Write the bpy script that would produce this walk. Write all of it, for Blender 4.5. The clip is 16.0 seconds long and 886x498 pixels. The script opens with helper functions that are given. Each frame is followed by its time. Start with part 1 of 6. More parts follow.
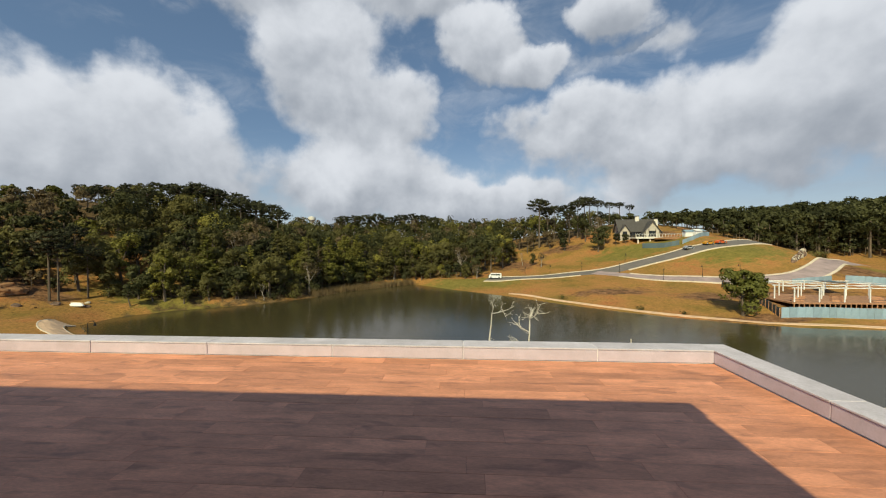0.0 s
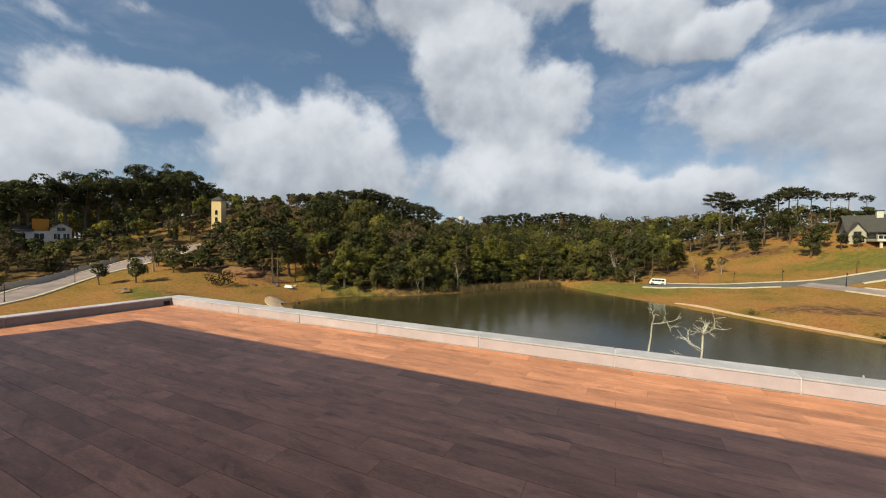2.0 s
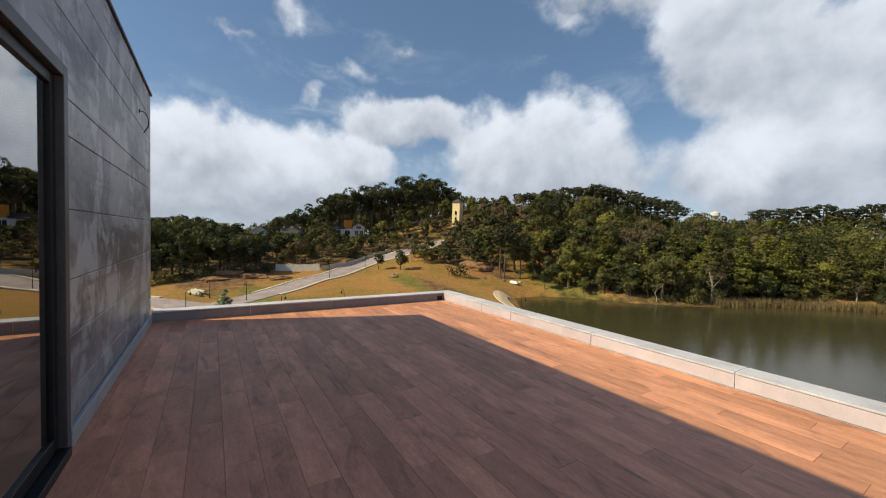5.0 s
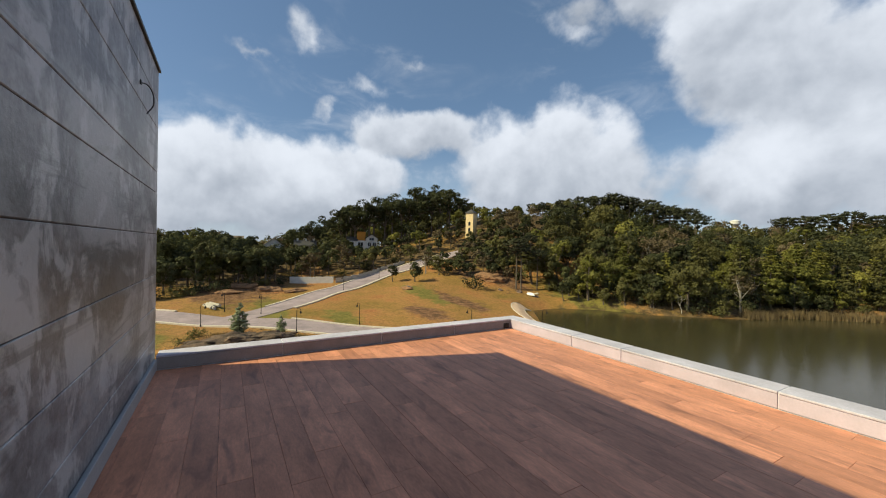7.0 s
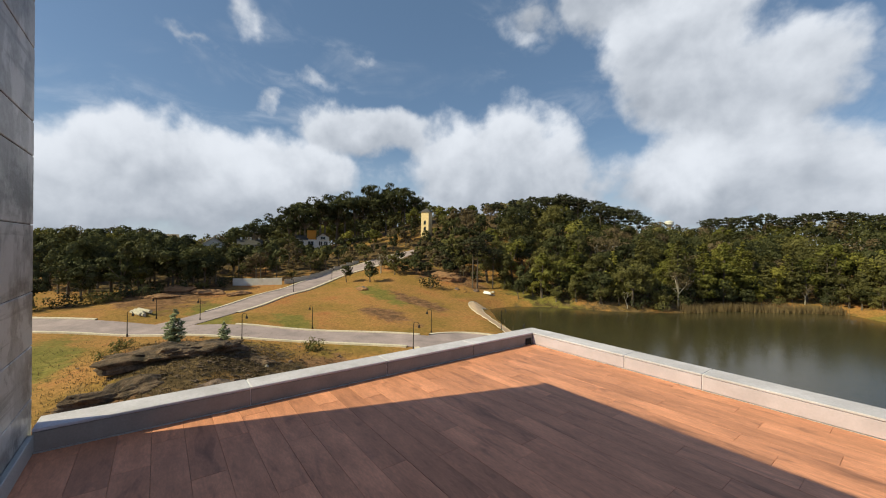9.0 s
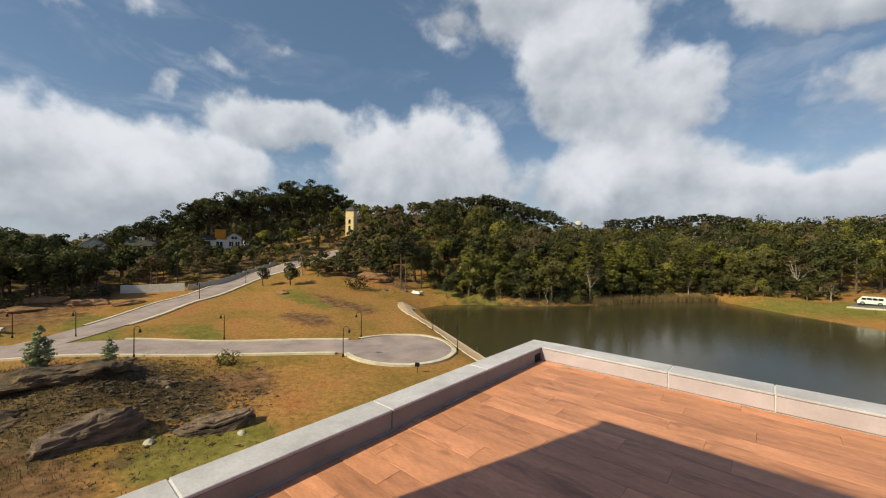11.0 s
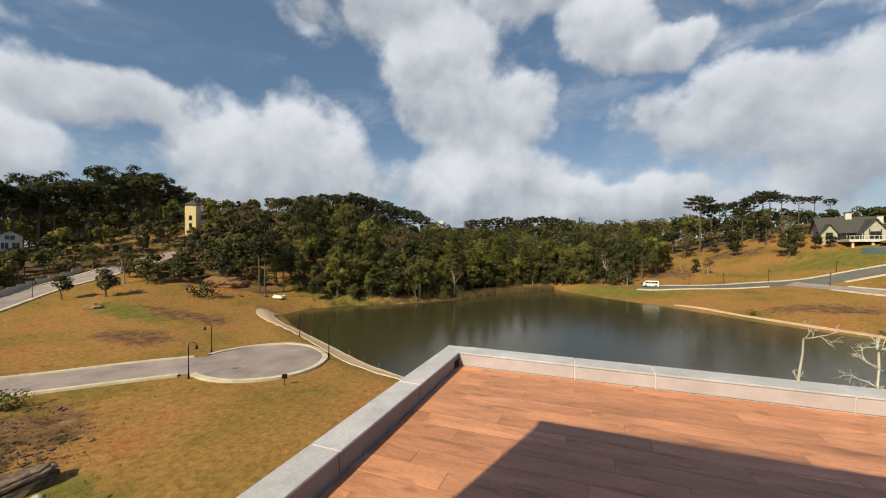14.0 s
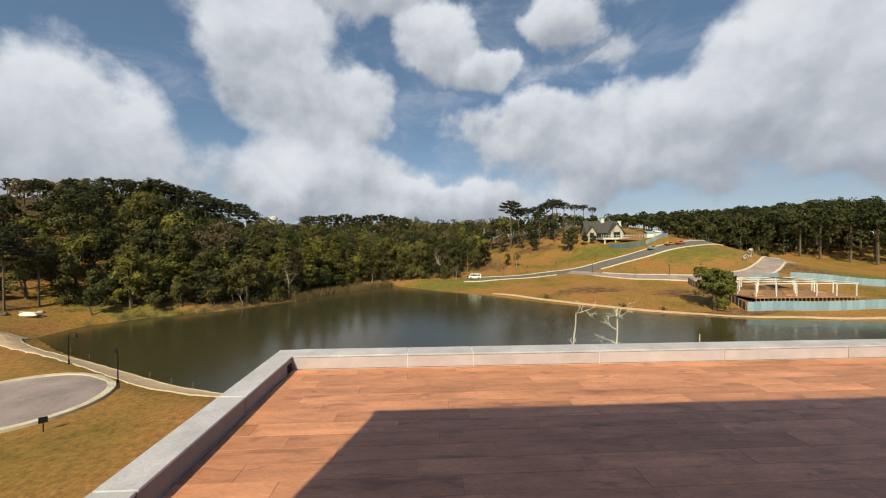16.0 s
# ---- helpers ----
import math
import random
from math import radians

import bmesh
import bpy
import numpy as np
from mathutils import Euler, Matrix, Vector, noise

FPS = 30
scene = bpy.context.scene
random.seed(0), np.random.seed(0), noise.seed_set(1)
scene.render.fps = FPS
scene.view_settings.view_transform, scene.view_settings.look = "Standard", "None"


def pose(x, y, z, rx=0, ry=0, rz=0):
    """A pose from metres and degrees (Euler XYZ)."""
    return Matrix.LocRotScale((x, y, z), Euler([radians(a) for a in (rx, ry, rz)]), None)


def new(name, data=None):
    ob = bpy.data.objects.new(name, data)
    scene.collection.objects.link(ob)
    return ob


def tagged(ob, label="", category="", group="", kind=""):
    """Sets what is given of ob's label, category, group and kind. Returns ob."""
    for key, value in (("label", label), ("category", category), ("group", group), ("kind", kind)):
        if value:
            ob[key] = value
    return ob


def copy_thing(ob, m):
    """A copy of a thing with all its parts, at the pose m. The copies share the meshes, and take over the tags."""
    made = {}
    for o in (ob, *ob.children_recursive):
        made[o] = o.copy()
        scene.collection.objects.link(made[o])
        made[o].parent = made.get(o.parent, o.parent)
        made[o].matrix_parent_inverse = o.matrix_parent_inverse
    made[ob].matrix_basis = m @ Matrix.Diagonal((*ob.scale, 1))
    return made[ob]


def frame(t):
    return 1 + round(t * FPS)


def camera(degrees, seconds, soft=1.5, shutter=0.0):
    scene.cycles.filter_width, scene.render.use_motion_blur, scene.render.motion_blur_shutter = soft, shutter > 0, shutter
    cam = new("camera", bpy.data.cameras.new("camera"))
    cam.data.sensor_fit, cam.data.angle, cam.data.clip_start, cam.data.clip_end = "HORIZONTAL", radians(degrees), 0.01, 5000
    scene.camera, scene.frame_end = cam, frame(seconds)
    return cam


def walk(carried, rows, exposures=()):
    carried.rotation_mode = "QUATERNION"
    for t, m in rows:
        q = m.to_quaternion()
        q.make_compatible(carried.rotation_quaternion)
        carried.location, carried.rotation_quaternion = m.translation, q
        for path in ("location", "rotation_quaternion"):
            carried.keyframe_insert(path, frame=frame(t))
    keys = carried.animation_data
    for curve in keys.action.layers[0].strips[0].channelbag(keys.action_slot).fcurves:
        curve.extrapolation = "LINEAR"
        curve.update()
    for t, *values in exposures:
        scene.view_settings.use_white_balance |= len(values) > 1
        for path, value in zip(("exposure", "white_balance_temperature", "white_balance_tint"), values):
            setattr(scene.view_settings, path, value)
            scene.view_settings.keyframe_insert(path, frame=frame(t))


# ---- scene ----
cam = camera(99.6, 16.0, soft=1.1)
PATH = [
    (0.0, pose(9.072, -4.840, 1.516, 89.01, 0.08, 3.53)),
    (0.5, pose(9.026, -4.847, 1.492, 89.08, -0.11, 9.36)),
    (1.0, pose(8.995, -4.868, 1.489, 89.09, -0.19, 15.08)),
    (1.5, pose(8.982, -4.876, 1.490, 88.95, -0.39, 20.36)),
    (2.0, pose(9.080, -4.934, 1.501, 88.79, -0.68, 25.53)),
    (2.5, pose(8.971, -4.884, 1.492, 88.71, -0.88, 30.88)),
    (3.0, pose(8.717, -4.809, 1.475, 88.48, -1.06, 36.23)),
    (3.5, pose(8.388, -4.707, 1.457, 88.34, -1.20, 41.67)),
    (4.0, pose(8.045, -4.544, 1.446, 88.02, -1.25, 47.44)),
    (4.5, pose(7.635, -4.489, 1.444, 87.95, -1.54, 53.60)),
    (5.0, pose(7.166, -4.479, 1.465, 87.89, -1.55, 58.30)),
    (7.5, pose(4.940, -4.582, 1.497, 89.67, -1.18, 59.88)),
    (8.0, pose(4.535, -4.581, 1.470, 89.60, -1.13, 57.50)),
    (10.5, pose(2.539, -4.559, 1.479, 89.66, -0.79, 45.53)),
    (11.0, pose(2.206, -4.447, 1.442, 89.62, -0.62, 41.22)),
    (11.5, pose(1.949, -4.424, 1.458, 89.72, -0.55, 36.53)),
    (12.0, pose(1.707, -4.518, 1.480, 89.75, -0.46, 33.70)),
    (12.5, pose(1.665, -4.498, 1.512, 89.68, -0.26, 32.78)),
    (13.0, pose(1.648, -4.502, 1.537, 89.62, -0.29, 30.02)),
    (13.5, pose(1.553, -4.539, 1.550, 89.51, -0.25, 25.71)),
    (14.0, pose(1.555, -4.605, 1.553, 89.52, -0.05, 21.07)),
    (14.5, pose(1.627, -4.686, 1.559, 89.40, 0.13, 13.95)),
    (15.0, pose(1.643, -4.704, 1.566, 89.12, 0.24, 7.32)),
    (15.5, pose(1.646, -4.687, 1.566, 89.03, 0.37, 1.48)),
    (16.0, pose(1.615, -4.686, 1.555, 89.12, 0.16, -3.11)),
]
EXPOSURES = [(0, -0.07, 6250, 10), (3, -0.01, 6200, 10), (5, 0.10, 6080, 10), (8, 0.10, 6080, 10), (10.5, 0.0, 6300, 10), (16, -0.05, 6270, 10)]
walk(cam, PATH, EXPOSURES)

# ---- sky, sun ----
SUN_WAY = Vector((1.30, 4.03, -3.46)).normalized()
sun = new("sun", bpy.data.lights.new("sun", "SUN"))
sun.data.energy, sun.data.angle, sun.data.color = 5.0, radians(0.53), (1.0, 0.905, 0.515)
sun.rotation_euler = SUN_WAY.to_track_quat("-Z", "Y").to_euler()

# cumulus banks: azimuth (left of the y axis), elevation, half width, half height, in degrees
CLOUDS = [
    (46, 11, 17, 9.5), (20, 25, 11, 9), (16, 19, 13, 7), (27, 35, 13, 6),
    (16, 9, 16, 7.5), (-3, 6, 19, 4), (-2, 28, 7, 5), (-9, 24, 5, 3),
    (-31, 13, 23, 7.5), (-46, 19, 12, 9), (-17, 16, 14, 5), (-22, 29, 6, 4),
    (-60, 12, 20, 8), (85, 8, 22, 7.5), (64, 16.5, 10, 4.5), (100, 6, 22, 7), (10, 36, 12, 6), (-40, 34, 14, 5),
]
WISPS = [(77, 18.5, 3.2, 2.2), (72, 21.5, 11, 2.4), (80, 27, 5, 4), (66, 26, 8, 2), (-25, 24, 12, 4), (37, 31, 8, 3), (88, 24, 9, 2)]


def sky_world():
    world = bpy.data.worlds.new("sky")
    scene.world = world
    world.use_nodes = True
    nt = world.node_tree
    nt.nodes.clear()
    link = nt.links.new

    def node(kind, **props):
        n = nt.nodes.new(kind)
        for key, value in props.items():
            setattr(n, key, value)
        return n

    def put(sock, value):
        if isinstance(value, bpy.types.NodeSocket):
            link(value, sock)
        else:
            sock.default_value = value

    def calc(op, a, b=0.0, c=0.0, clamp=False):
        n = node("ShaderNodeMath", operation=op, use_clamp=clamp)
        for sock, value in zip(n.inputs, (a, b, c)):
            put(sock, value)
        return n.outputs[0]

    def vec(op, a, b):
        n = node("ShaderNodeVectorMath", operation=op)
        put(n.inputs[0], a)
        put(n.inputs[1], b)
        return n

    def ramp(value, lo, hi, out_lo=0.0, out_hi=1.0):
        n = node("ShaderNodeMapRange", interpolation_type="SMOOTHSTEP")
        for sock, v in zip(n.inputs, (value, lo, hi, out_lo, out_hi)):
            put(sock, v)
        return n.outputs[0]

    def fbm(where, scale, detail, rough, distortion=0.0):
        n = node("ShaderNodeTexNoise")
        put(n.inputs["Vector"], where)
        n.inputs["Scale"].default_value, n.inputs["Detail"].default_value = scale, detail
        n.inputs["Roughness"].default_value, n.inputs["Distortion"].default_value = rough, distortion
        return n.outputs["Fac"]

    def mix(fac, a, b):
        n = node("ShaderNodeMix", data_type="RGBA")
        put(n.inputs["Factor"], fac)
        put(n.inputs["A"], a)
        put(n.inputs["B"], b)
        return n.outputs["Result"]

    sky = node("ShaderNodeTexSky", sky_type="NISHITA", sun_disc=False, sun_elevation=radians(38.9),
               sun_rotation=radians(197.7), air_density=1.0, dust_density=0.6, ozone_density=1.6)
    way = node("ShaderNodeTexCoord").outputs["Generated"]
    xyz = node("ShaderNodeSeparateXYZ")
    link(way, xyz.inputs[0])
    az = calc("MULTIPLY", calc("ARCTAN2", calc("MULTIPLY", xyz.outputs[0], -1.0), xyz.outputs[1]), 57.2958)
    el = calc("MULTIPLY", calc("ARCSINE", xyz.outputs[2]), 57.2958)
    plan = node("ShaderNodeCombineXYZ")
    link(az, plan.inputs[0])
    link(el, plan.inputs[1])
    # bearings stirred a little, so that the banks have ragged outlines
    stir = node("ShaderNodeTexNoise")
    link(way, stir.inputs["Vector"])
    stir.inputs["Scale"].default_value, stir.inputs["Detail"].default_value, stir.inputs["Roughness"].default_value = 6.5, 6.0, 0.55
    shift = vec("MULTIPLY", vec("SUBTRACT", stir.outputs["Color"], (0.5, 0.5, 0.5)).outputs[0], (11.0, 8.0, 0.0)).outputs[0]
    stirred = vec("ADD", plan.outputs[0], shift).outputs[0]
    # cloud banks: height of the cover at each bearing
    cover = None
    weight, tone = None, None
    for a, e, w, h in CLOUDS:
        rel = vec("MULTIPLY", vec("SUBTRACT", stirred, (a, e, 0)).outputs[0], (1 / w, 1 / h, 0))
        span = vec("LENGTH", rel.outputs[0], (0, 0, 0)).outputs["Value"]
        bank = calc("SUBTRACT", 1.0, span)
        cover = bank if cover is None else calc("SMOOTH_MAX", cover, bank, 0.25)
        # how high in its bank a place lies, weighted by the bank's own cover
        share = calc("POWER", calc("MAXIMUM", calc("ADD", bank, 0.35), 0.001), 3.0)
        up = node("ShaderNodeSeparateXYZ")
        link(rel.outputs[0], up.inputs[0])
        lift = calc("MULTIPLY", share, up.outputs[1])
        weight = share if weight is None else calc("ADD", weight, share)
        tone = lift if tone is None else calc("ADD", tone, lift)
    for a, e, w, h in WISPS:
        rel = vec("MULTIPLY", vec("SUBTRACT", stirred, (a, e, 0)).outputs[0], (1 / w, 1 / h, 0))
        span = vec("LENGTH", rel.outputs[0], (0, 0, 0)).outputs["Value"]
        cover = calc("MAXIMUM", cover, calc("MULTIPLY_ADD", span, -0.45, 0.20))
    puffs = fbm(way, 5.2, 8.0, 0.5, 0.1)
    fine = fbm(way, 15.0, 6.0, 0.55, 0.1)
    behind = calc("SUBTRACT", fbm(way, 2.2, 2.0, 0.5), 0.62)
    behind = calc("MULTIPLY_ADD", behind, 3.0, ramp(xyz.outputs[1], -0.35, 0.1, 0.0, -2.5))
    cover = calc("MAXIMUM", cover, behind)
    field = calc("ADD", cover, calc("MULTIPLY", calc("SUBTRACT", puffs, 0.5), 1.5))
    field = calc("ADD", field, calc("MULTIPLY", calc("SUBTRACT", fine, 0.5), 0.42))
    # thin veils drawn out round the banks
    drawn = vec("MULTIPLY", way, (2.0, 2.0, 5.0)).outputs[0]
    veil = calc("MULTIPLY", ramp(field, -0.75, 0.1), ramp(fbm(drawn, 2.6, 7.0, 0.6, 0.6), 0.46, 0.75, 0.0, 0.34))
    mask = calc("MAXIMUM", ramp(field, -0.07, 0.30), veil)
    # relief: cover a little higher up, where the light comes from
    lifted = vec("ADD", way, (-0.02, 0.0, 0.035)).outputs[0]
    puffs_up = fbm(lifted, 5.2, 8.0, 0.5, 0.1)
    relief = calc("MULTIPLY", calc("SUBTRACT", puffs, puffs_up), 1.7)
    broad = fbm(way, 3.0, 4.0, 0.55)
    thick = ramp(field, 0.2, 1.5)
    height_in = calc("DIVIDE", tone, calc("MAXIMUM", weight, 0.001))
    shade = calc("MULTIPLY_ADD", height_in, 0.34, calc("ADD", 0.66, calc("MULTIPLY", relief, 0.75)))
    shade = calc("ADD", shade, calc("MULTIPLY", thick, calc("MULTIPLY_ADD", broad, 1.1, -0.60)))
    shade = ramp(shade, 0.2, 1.05)
    cloud = mix(shade, CLOUD_DARK, CLOUD_LIGHT)
    haze = ramp(el, 0.0, 16.0, 0.55, 0.0)
    pale = mix(0.38, sky.outputs[0], (1.3, 2.15, 3.0, 1))
    clear = mix(haze, pale, (5.2, 6.0, 6.8, 1))
    ground_tone = ramp(el, -6.0, 0.0)
    both = mix(mask, clear, cloud)
    both = mix(ground_tone, (1.2, 1.2, 0.9, 1), both)
    back = node("ShaderNodeBackground")
    link(both, back.inputs[0])
    back.inputs[1].default_value = SKY_STRENGTH
    out = node("ShaderNodeOutputWorld")
    link(back.outputs[0], out.inputs[0])


SKY_STRENGTH = 0.1
CLOUD_DARK, CLOUD_LIGHT = (3.4, 3.7, 4.1, 1), (7.8, 7.95, 8.1, 1)
sky_world()

# ---- materials ----
def material(name, base, rough=0.8, metal=0.0, vary=0.25, grain=6.0, fine=60.0, bump=0.15, by_object=0.0, island=0.0,
             stretch=(1, 1, 1), tint=None, spots=0.0, spec=0.5, space="Object", depth=0.02):
    """A painted, stony or woody surface: colour with two scales of mottling, and fine relief."""
    mat = bpy.data.materials.new(name)
    mat.use_nodes = True
    nt = mat.node_tree
    link = nt.links.new
    p = nt.nodes["Principled BSDF"]
    p.inputs["Roughness"].default_value, p.inputs["Metallic"].default_value = rough, metal
    p.inputs["Specular IOR Level"].default_value = spec
    tc = nt.nodes.new("ShaderNodeTexCoord")
    mp = nt.nodes.new("ShaderNodeMapping")
    mp.inputs["Scale"].default_value = stretch
    link(tc.outputs[space], mp.inputs[0])
    big, small = nt.nodes.new("ShaderNodeTexNoise"), nt.nodes.new("ShaderNodeTexNoise")
    for n, s in ((big, grain), (small, fine)):
        n.inputs["Scale"].default_value, n.inputs["Detail"].default_value = s, 6
        n.inputs["Roughness"].default_value = 0.62
        link(mp.outputs[0], n.inputs["Vector"])
    low = [c * (1 - vary) for c in base]
    high = [min(c * (1 + vary), 1.0) for c in base] if tint is None else tint
    ramp = nt.nodes.new("ShaderNodeValToRGB")
    ramp.color_ramp.elements[0].position, ramp.color_ramp.elements[1].position = 0.32, 0.68
    ramp.color_ramp.elements[0].color, ramp.color_ramp.elements[1].color = (*low, 1), (*high, 1)
    link(big.outputs["Fac"], ramp.inputs[0])
    m = nt.nodes.new("ShaderNodeMix")
    m.data_type, m.blend_type = "RGBA", "MULTIPLY"
    m.inputs["Factor"].default_value = 1.0
    tone = nt.nodes.new("ShaderNodeMapRange")
    link(small.outputs["Fac"], tone.inputs[0])
    tone.inputs[1].default_value, tone.inputs[2].default_value = 0.3, 0.7
    tone.inputs[3].default_value, tone.inputs[4].default_value = 1 - vary * 0.7, 1 + vary * 0.5
    link(ramp.outputs[0], m.inputs["A"])
    link(tone.outputs[0], m.inputs["B"])
    colour = m.outputs["Result"]
    if by_object or island:
        if by_object:
            pick = nt.nodes.new("ShaderNodeObjectInfo").outputs["Random"]
        else:
            pick = nt.nodes.new("ShaderNodeNewGeometry").outputs["Random Per Island"]
        amount = by_object or island
        hs = nt.nodes.new("ShaderNodeMapRange")
        link(pick, hs.inputs[0])
        hs.inputs[3].default_value, hs.inputs[4].default_value = 1 - amount, 1 + amount
        v = nt.nodes.new("ShaderNodeMix")
        v.data_type, v.blend_type = "RGBA", "MULTIPLY"
        v.inputs["Factor"].default_value = 1.0
        link(colour, v.inputs["A"])
        link(hs.outputs[0], v.inputs["B"])
        colour = v.outputs["Result"]
    link(colour, p.inputs["Base Color"])
    if bump:
        b = nt.nodes.new("ShaderNodeBump")
        b.inputs["Strength"].default_value, b.inputs["Distance"].default_value = bump, depth
        link(small.outputs["Fac"], b.inputs["Height"])
        link(b.outputs[0], p.inputs["Normal"])
    return mat


def foliage(name, dark, light, yellow=0.0):
    """Leaves: colour by tree and by spray, some light through them."""
    mat = bpy.data.materials.new(name)
    mat.use_nodes = True
    nt = mat.node_tree
    link = nt.links.new
    nt.nodes.clear()
    geo, info = nt.nodes.new("ShaderNodeNewGeometry"), nt.nodes.new("ShaderNodeObjectInfo")
    add = nt.nodes.new("ShaderNodeMath")
    add.operation = "MULTIPLY_ADD"
    link(geo.outputs["Random Per Island"], add.inputs[0])
    add.inputs[1].default_value = 0.20
    half = nt.nodes.new("ShaderNodeMath")
    half.operation = "MULTIPLY_ADD"
    # each tree of the joined woods carries a tone of its own
    own, sum_up, wrap = nt.nodes.new("ShaderNodeAttribute"), nt.nodes.new("ShaderNodeMath"), nt.nodes.new("ShaderNodeMath")
    own.attribute_name = "tone"
    sum_up.operation, wrap.operation = "ADD", "FRACT"
    link(info.outputs["Random"], sum_up.inputs[0])
    link(own.outputs["Fac"], sum_up.inputs[1])
    link(sum_up.outputs[0], wrap.inputs[0])
    link(wrap.outputs[0], half.inputs[0])
    half.inputs[1].default_value = 0.62
    patch = nt.nodes.new("ShaderNodeTexNoise")
    patch.inputs["Scale"].default_value, patch.inputs["Detail"].default_value = 0.16, 2
    link(geo.outputs["Position"], patch.inputs["Vector"])
    spread = nt.nodes.new("ShaderNodeMapRange")
    link(patch.outputs["Fac"], spread.inputs[0])
    spread.inputs[1].default_value, spread.inputs[2].default_value, spread.inputs[4].default_value = 0.35, 0.65, 0.20
    link(spread.outputs[0], half.inputs[2])
    link(half.outputs[0], add.inputs[2])
    ramp = nt.nodes.new("ShaderNodeValToRGB")
    ramp.color_ramp.elements[0].color, ramp.color_ramp.elements[1].color = (*dark, 1), (*light, 1)
    link(add.outputs[0], ramp.inputs[0])
    d, tr, gl = (nt.nodes.new("ShaderNodeBsdf" + k) for k in ("Diffuse", "Translucent", "Glossy"))
    for n in (d, tr):
        link(ramp.outputs[0], n.inputs["Color"])
    gl.inputs["Roughness"].default_value = 0.55
    gl.inputs["Color"].default_value = (0.5, 0.5, 0.45, 1)
    m1, m2 = nt.nodes.new("ShaderNodeMixShader"), nt.nodes.new("ShaderNodeMixShader")
    m1.inputs[0].default_value, m2.inputs[0].default_value = 0.24, 0.03
    link(d.outputs[0], m1.inputs[1])
    link(tr.outputs[0], m1.inputs[2])
    link(m1.outputs[0], m2.inputs[1])
    link(gl.outputs[0], m2.inputs[2])
    out = nt.nodes.new("ShaderNodeOutputMaterial")
    link(m2.outputs[0], out.inputs[0])
    return mat


def wood_tile():
    """Fired floor board with a printed wood figure: streaks along it, dark knots, tone by board."""
    mat = material("wood_board", (0.60, 0.262, 0.158), rough=0.5, vary=0.22, grain=2.0, fine=24, bump=0.06,
                   stretch=(1, 7, 1), by_object=0.17, space="Generated", depth=0.003)
    nt = mat.node_tree
    link = nt.links.new
    p = nt.nodes["Principled BSDF"]
    tc, info = nt.nodes.new("ShaderNodeTexCoord"), nt.nodes.new("ShaderNodeObjectInfo")
    mp = nt.nodes.new("ShaderNodeMapping")
    mp.inputs["Scale"].default_value = (1.0, 3.2, 1)
    link(tc.outputs["Object"], mp.inputs[0])
    shift = nt.nodes.new("ShaderNodeVectorMath")
    shift.operation = "SCALE"
    shift.inputs[0].default_value = (13.0, 29.0, 7.0)
    link(info.outputs["Random"], shift.inputs["Scale"])
    link(shift.outputs[0], mp.inputs["Location"])
    for n in [n for n in nt.nodes if n.type == "TEX_NOISE"]:
        link(mp.outputs[0], n.inputs["Vector"])
    knots = nt.nodes.new("ShaderNodeTexNoise")
    knots.inputs["Scale"].default_value, knots.inputs["Detail"].default_value = 2.4, 6
    knots.inputs["Distortion"].default_value = 0.8
    link(mp.outputs[0], knots.inputs["Vector"])
    cut = nt.nodes.new("ShaderNodeMapRange")
    link(knots.outputs["Fac"], cut.inputs[0])
    cut.inputs[1].default_value, cut.inputs[2].default_value = 0.55, 0.74
    cut.inputs[4].default_value = 0.58
    m = nt.nodes.new("ShaderNodeMix")
    m.data_type = "RGBA"
    old = p.inputs["Base Color"].links[0].from_socket
    link(cut.outputs[0], m.inputs["Factor"])
    link(old, m.inputs["A"])
    m.inputs["B"].default_value = (0.16, 0.072, 0.055, 1)
    p.inputs["Specular IOR Level"].default_value = 0.18
    link(m.outputs["Result"], p.inputs["Base Color"])
    return mat


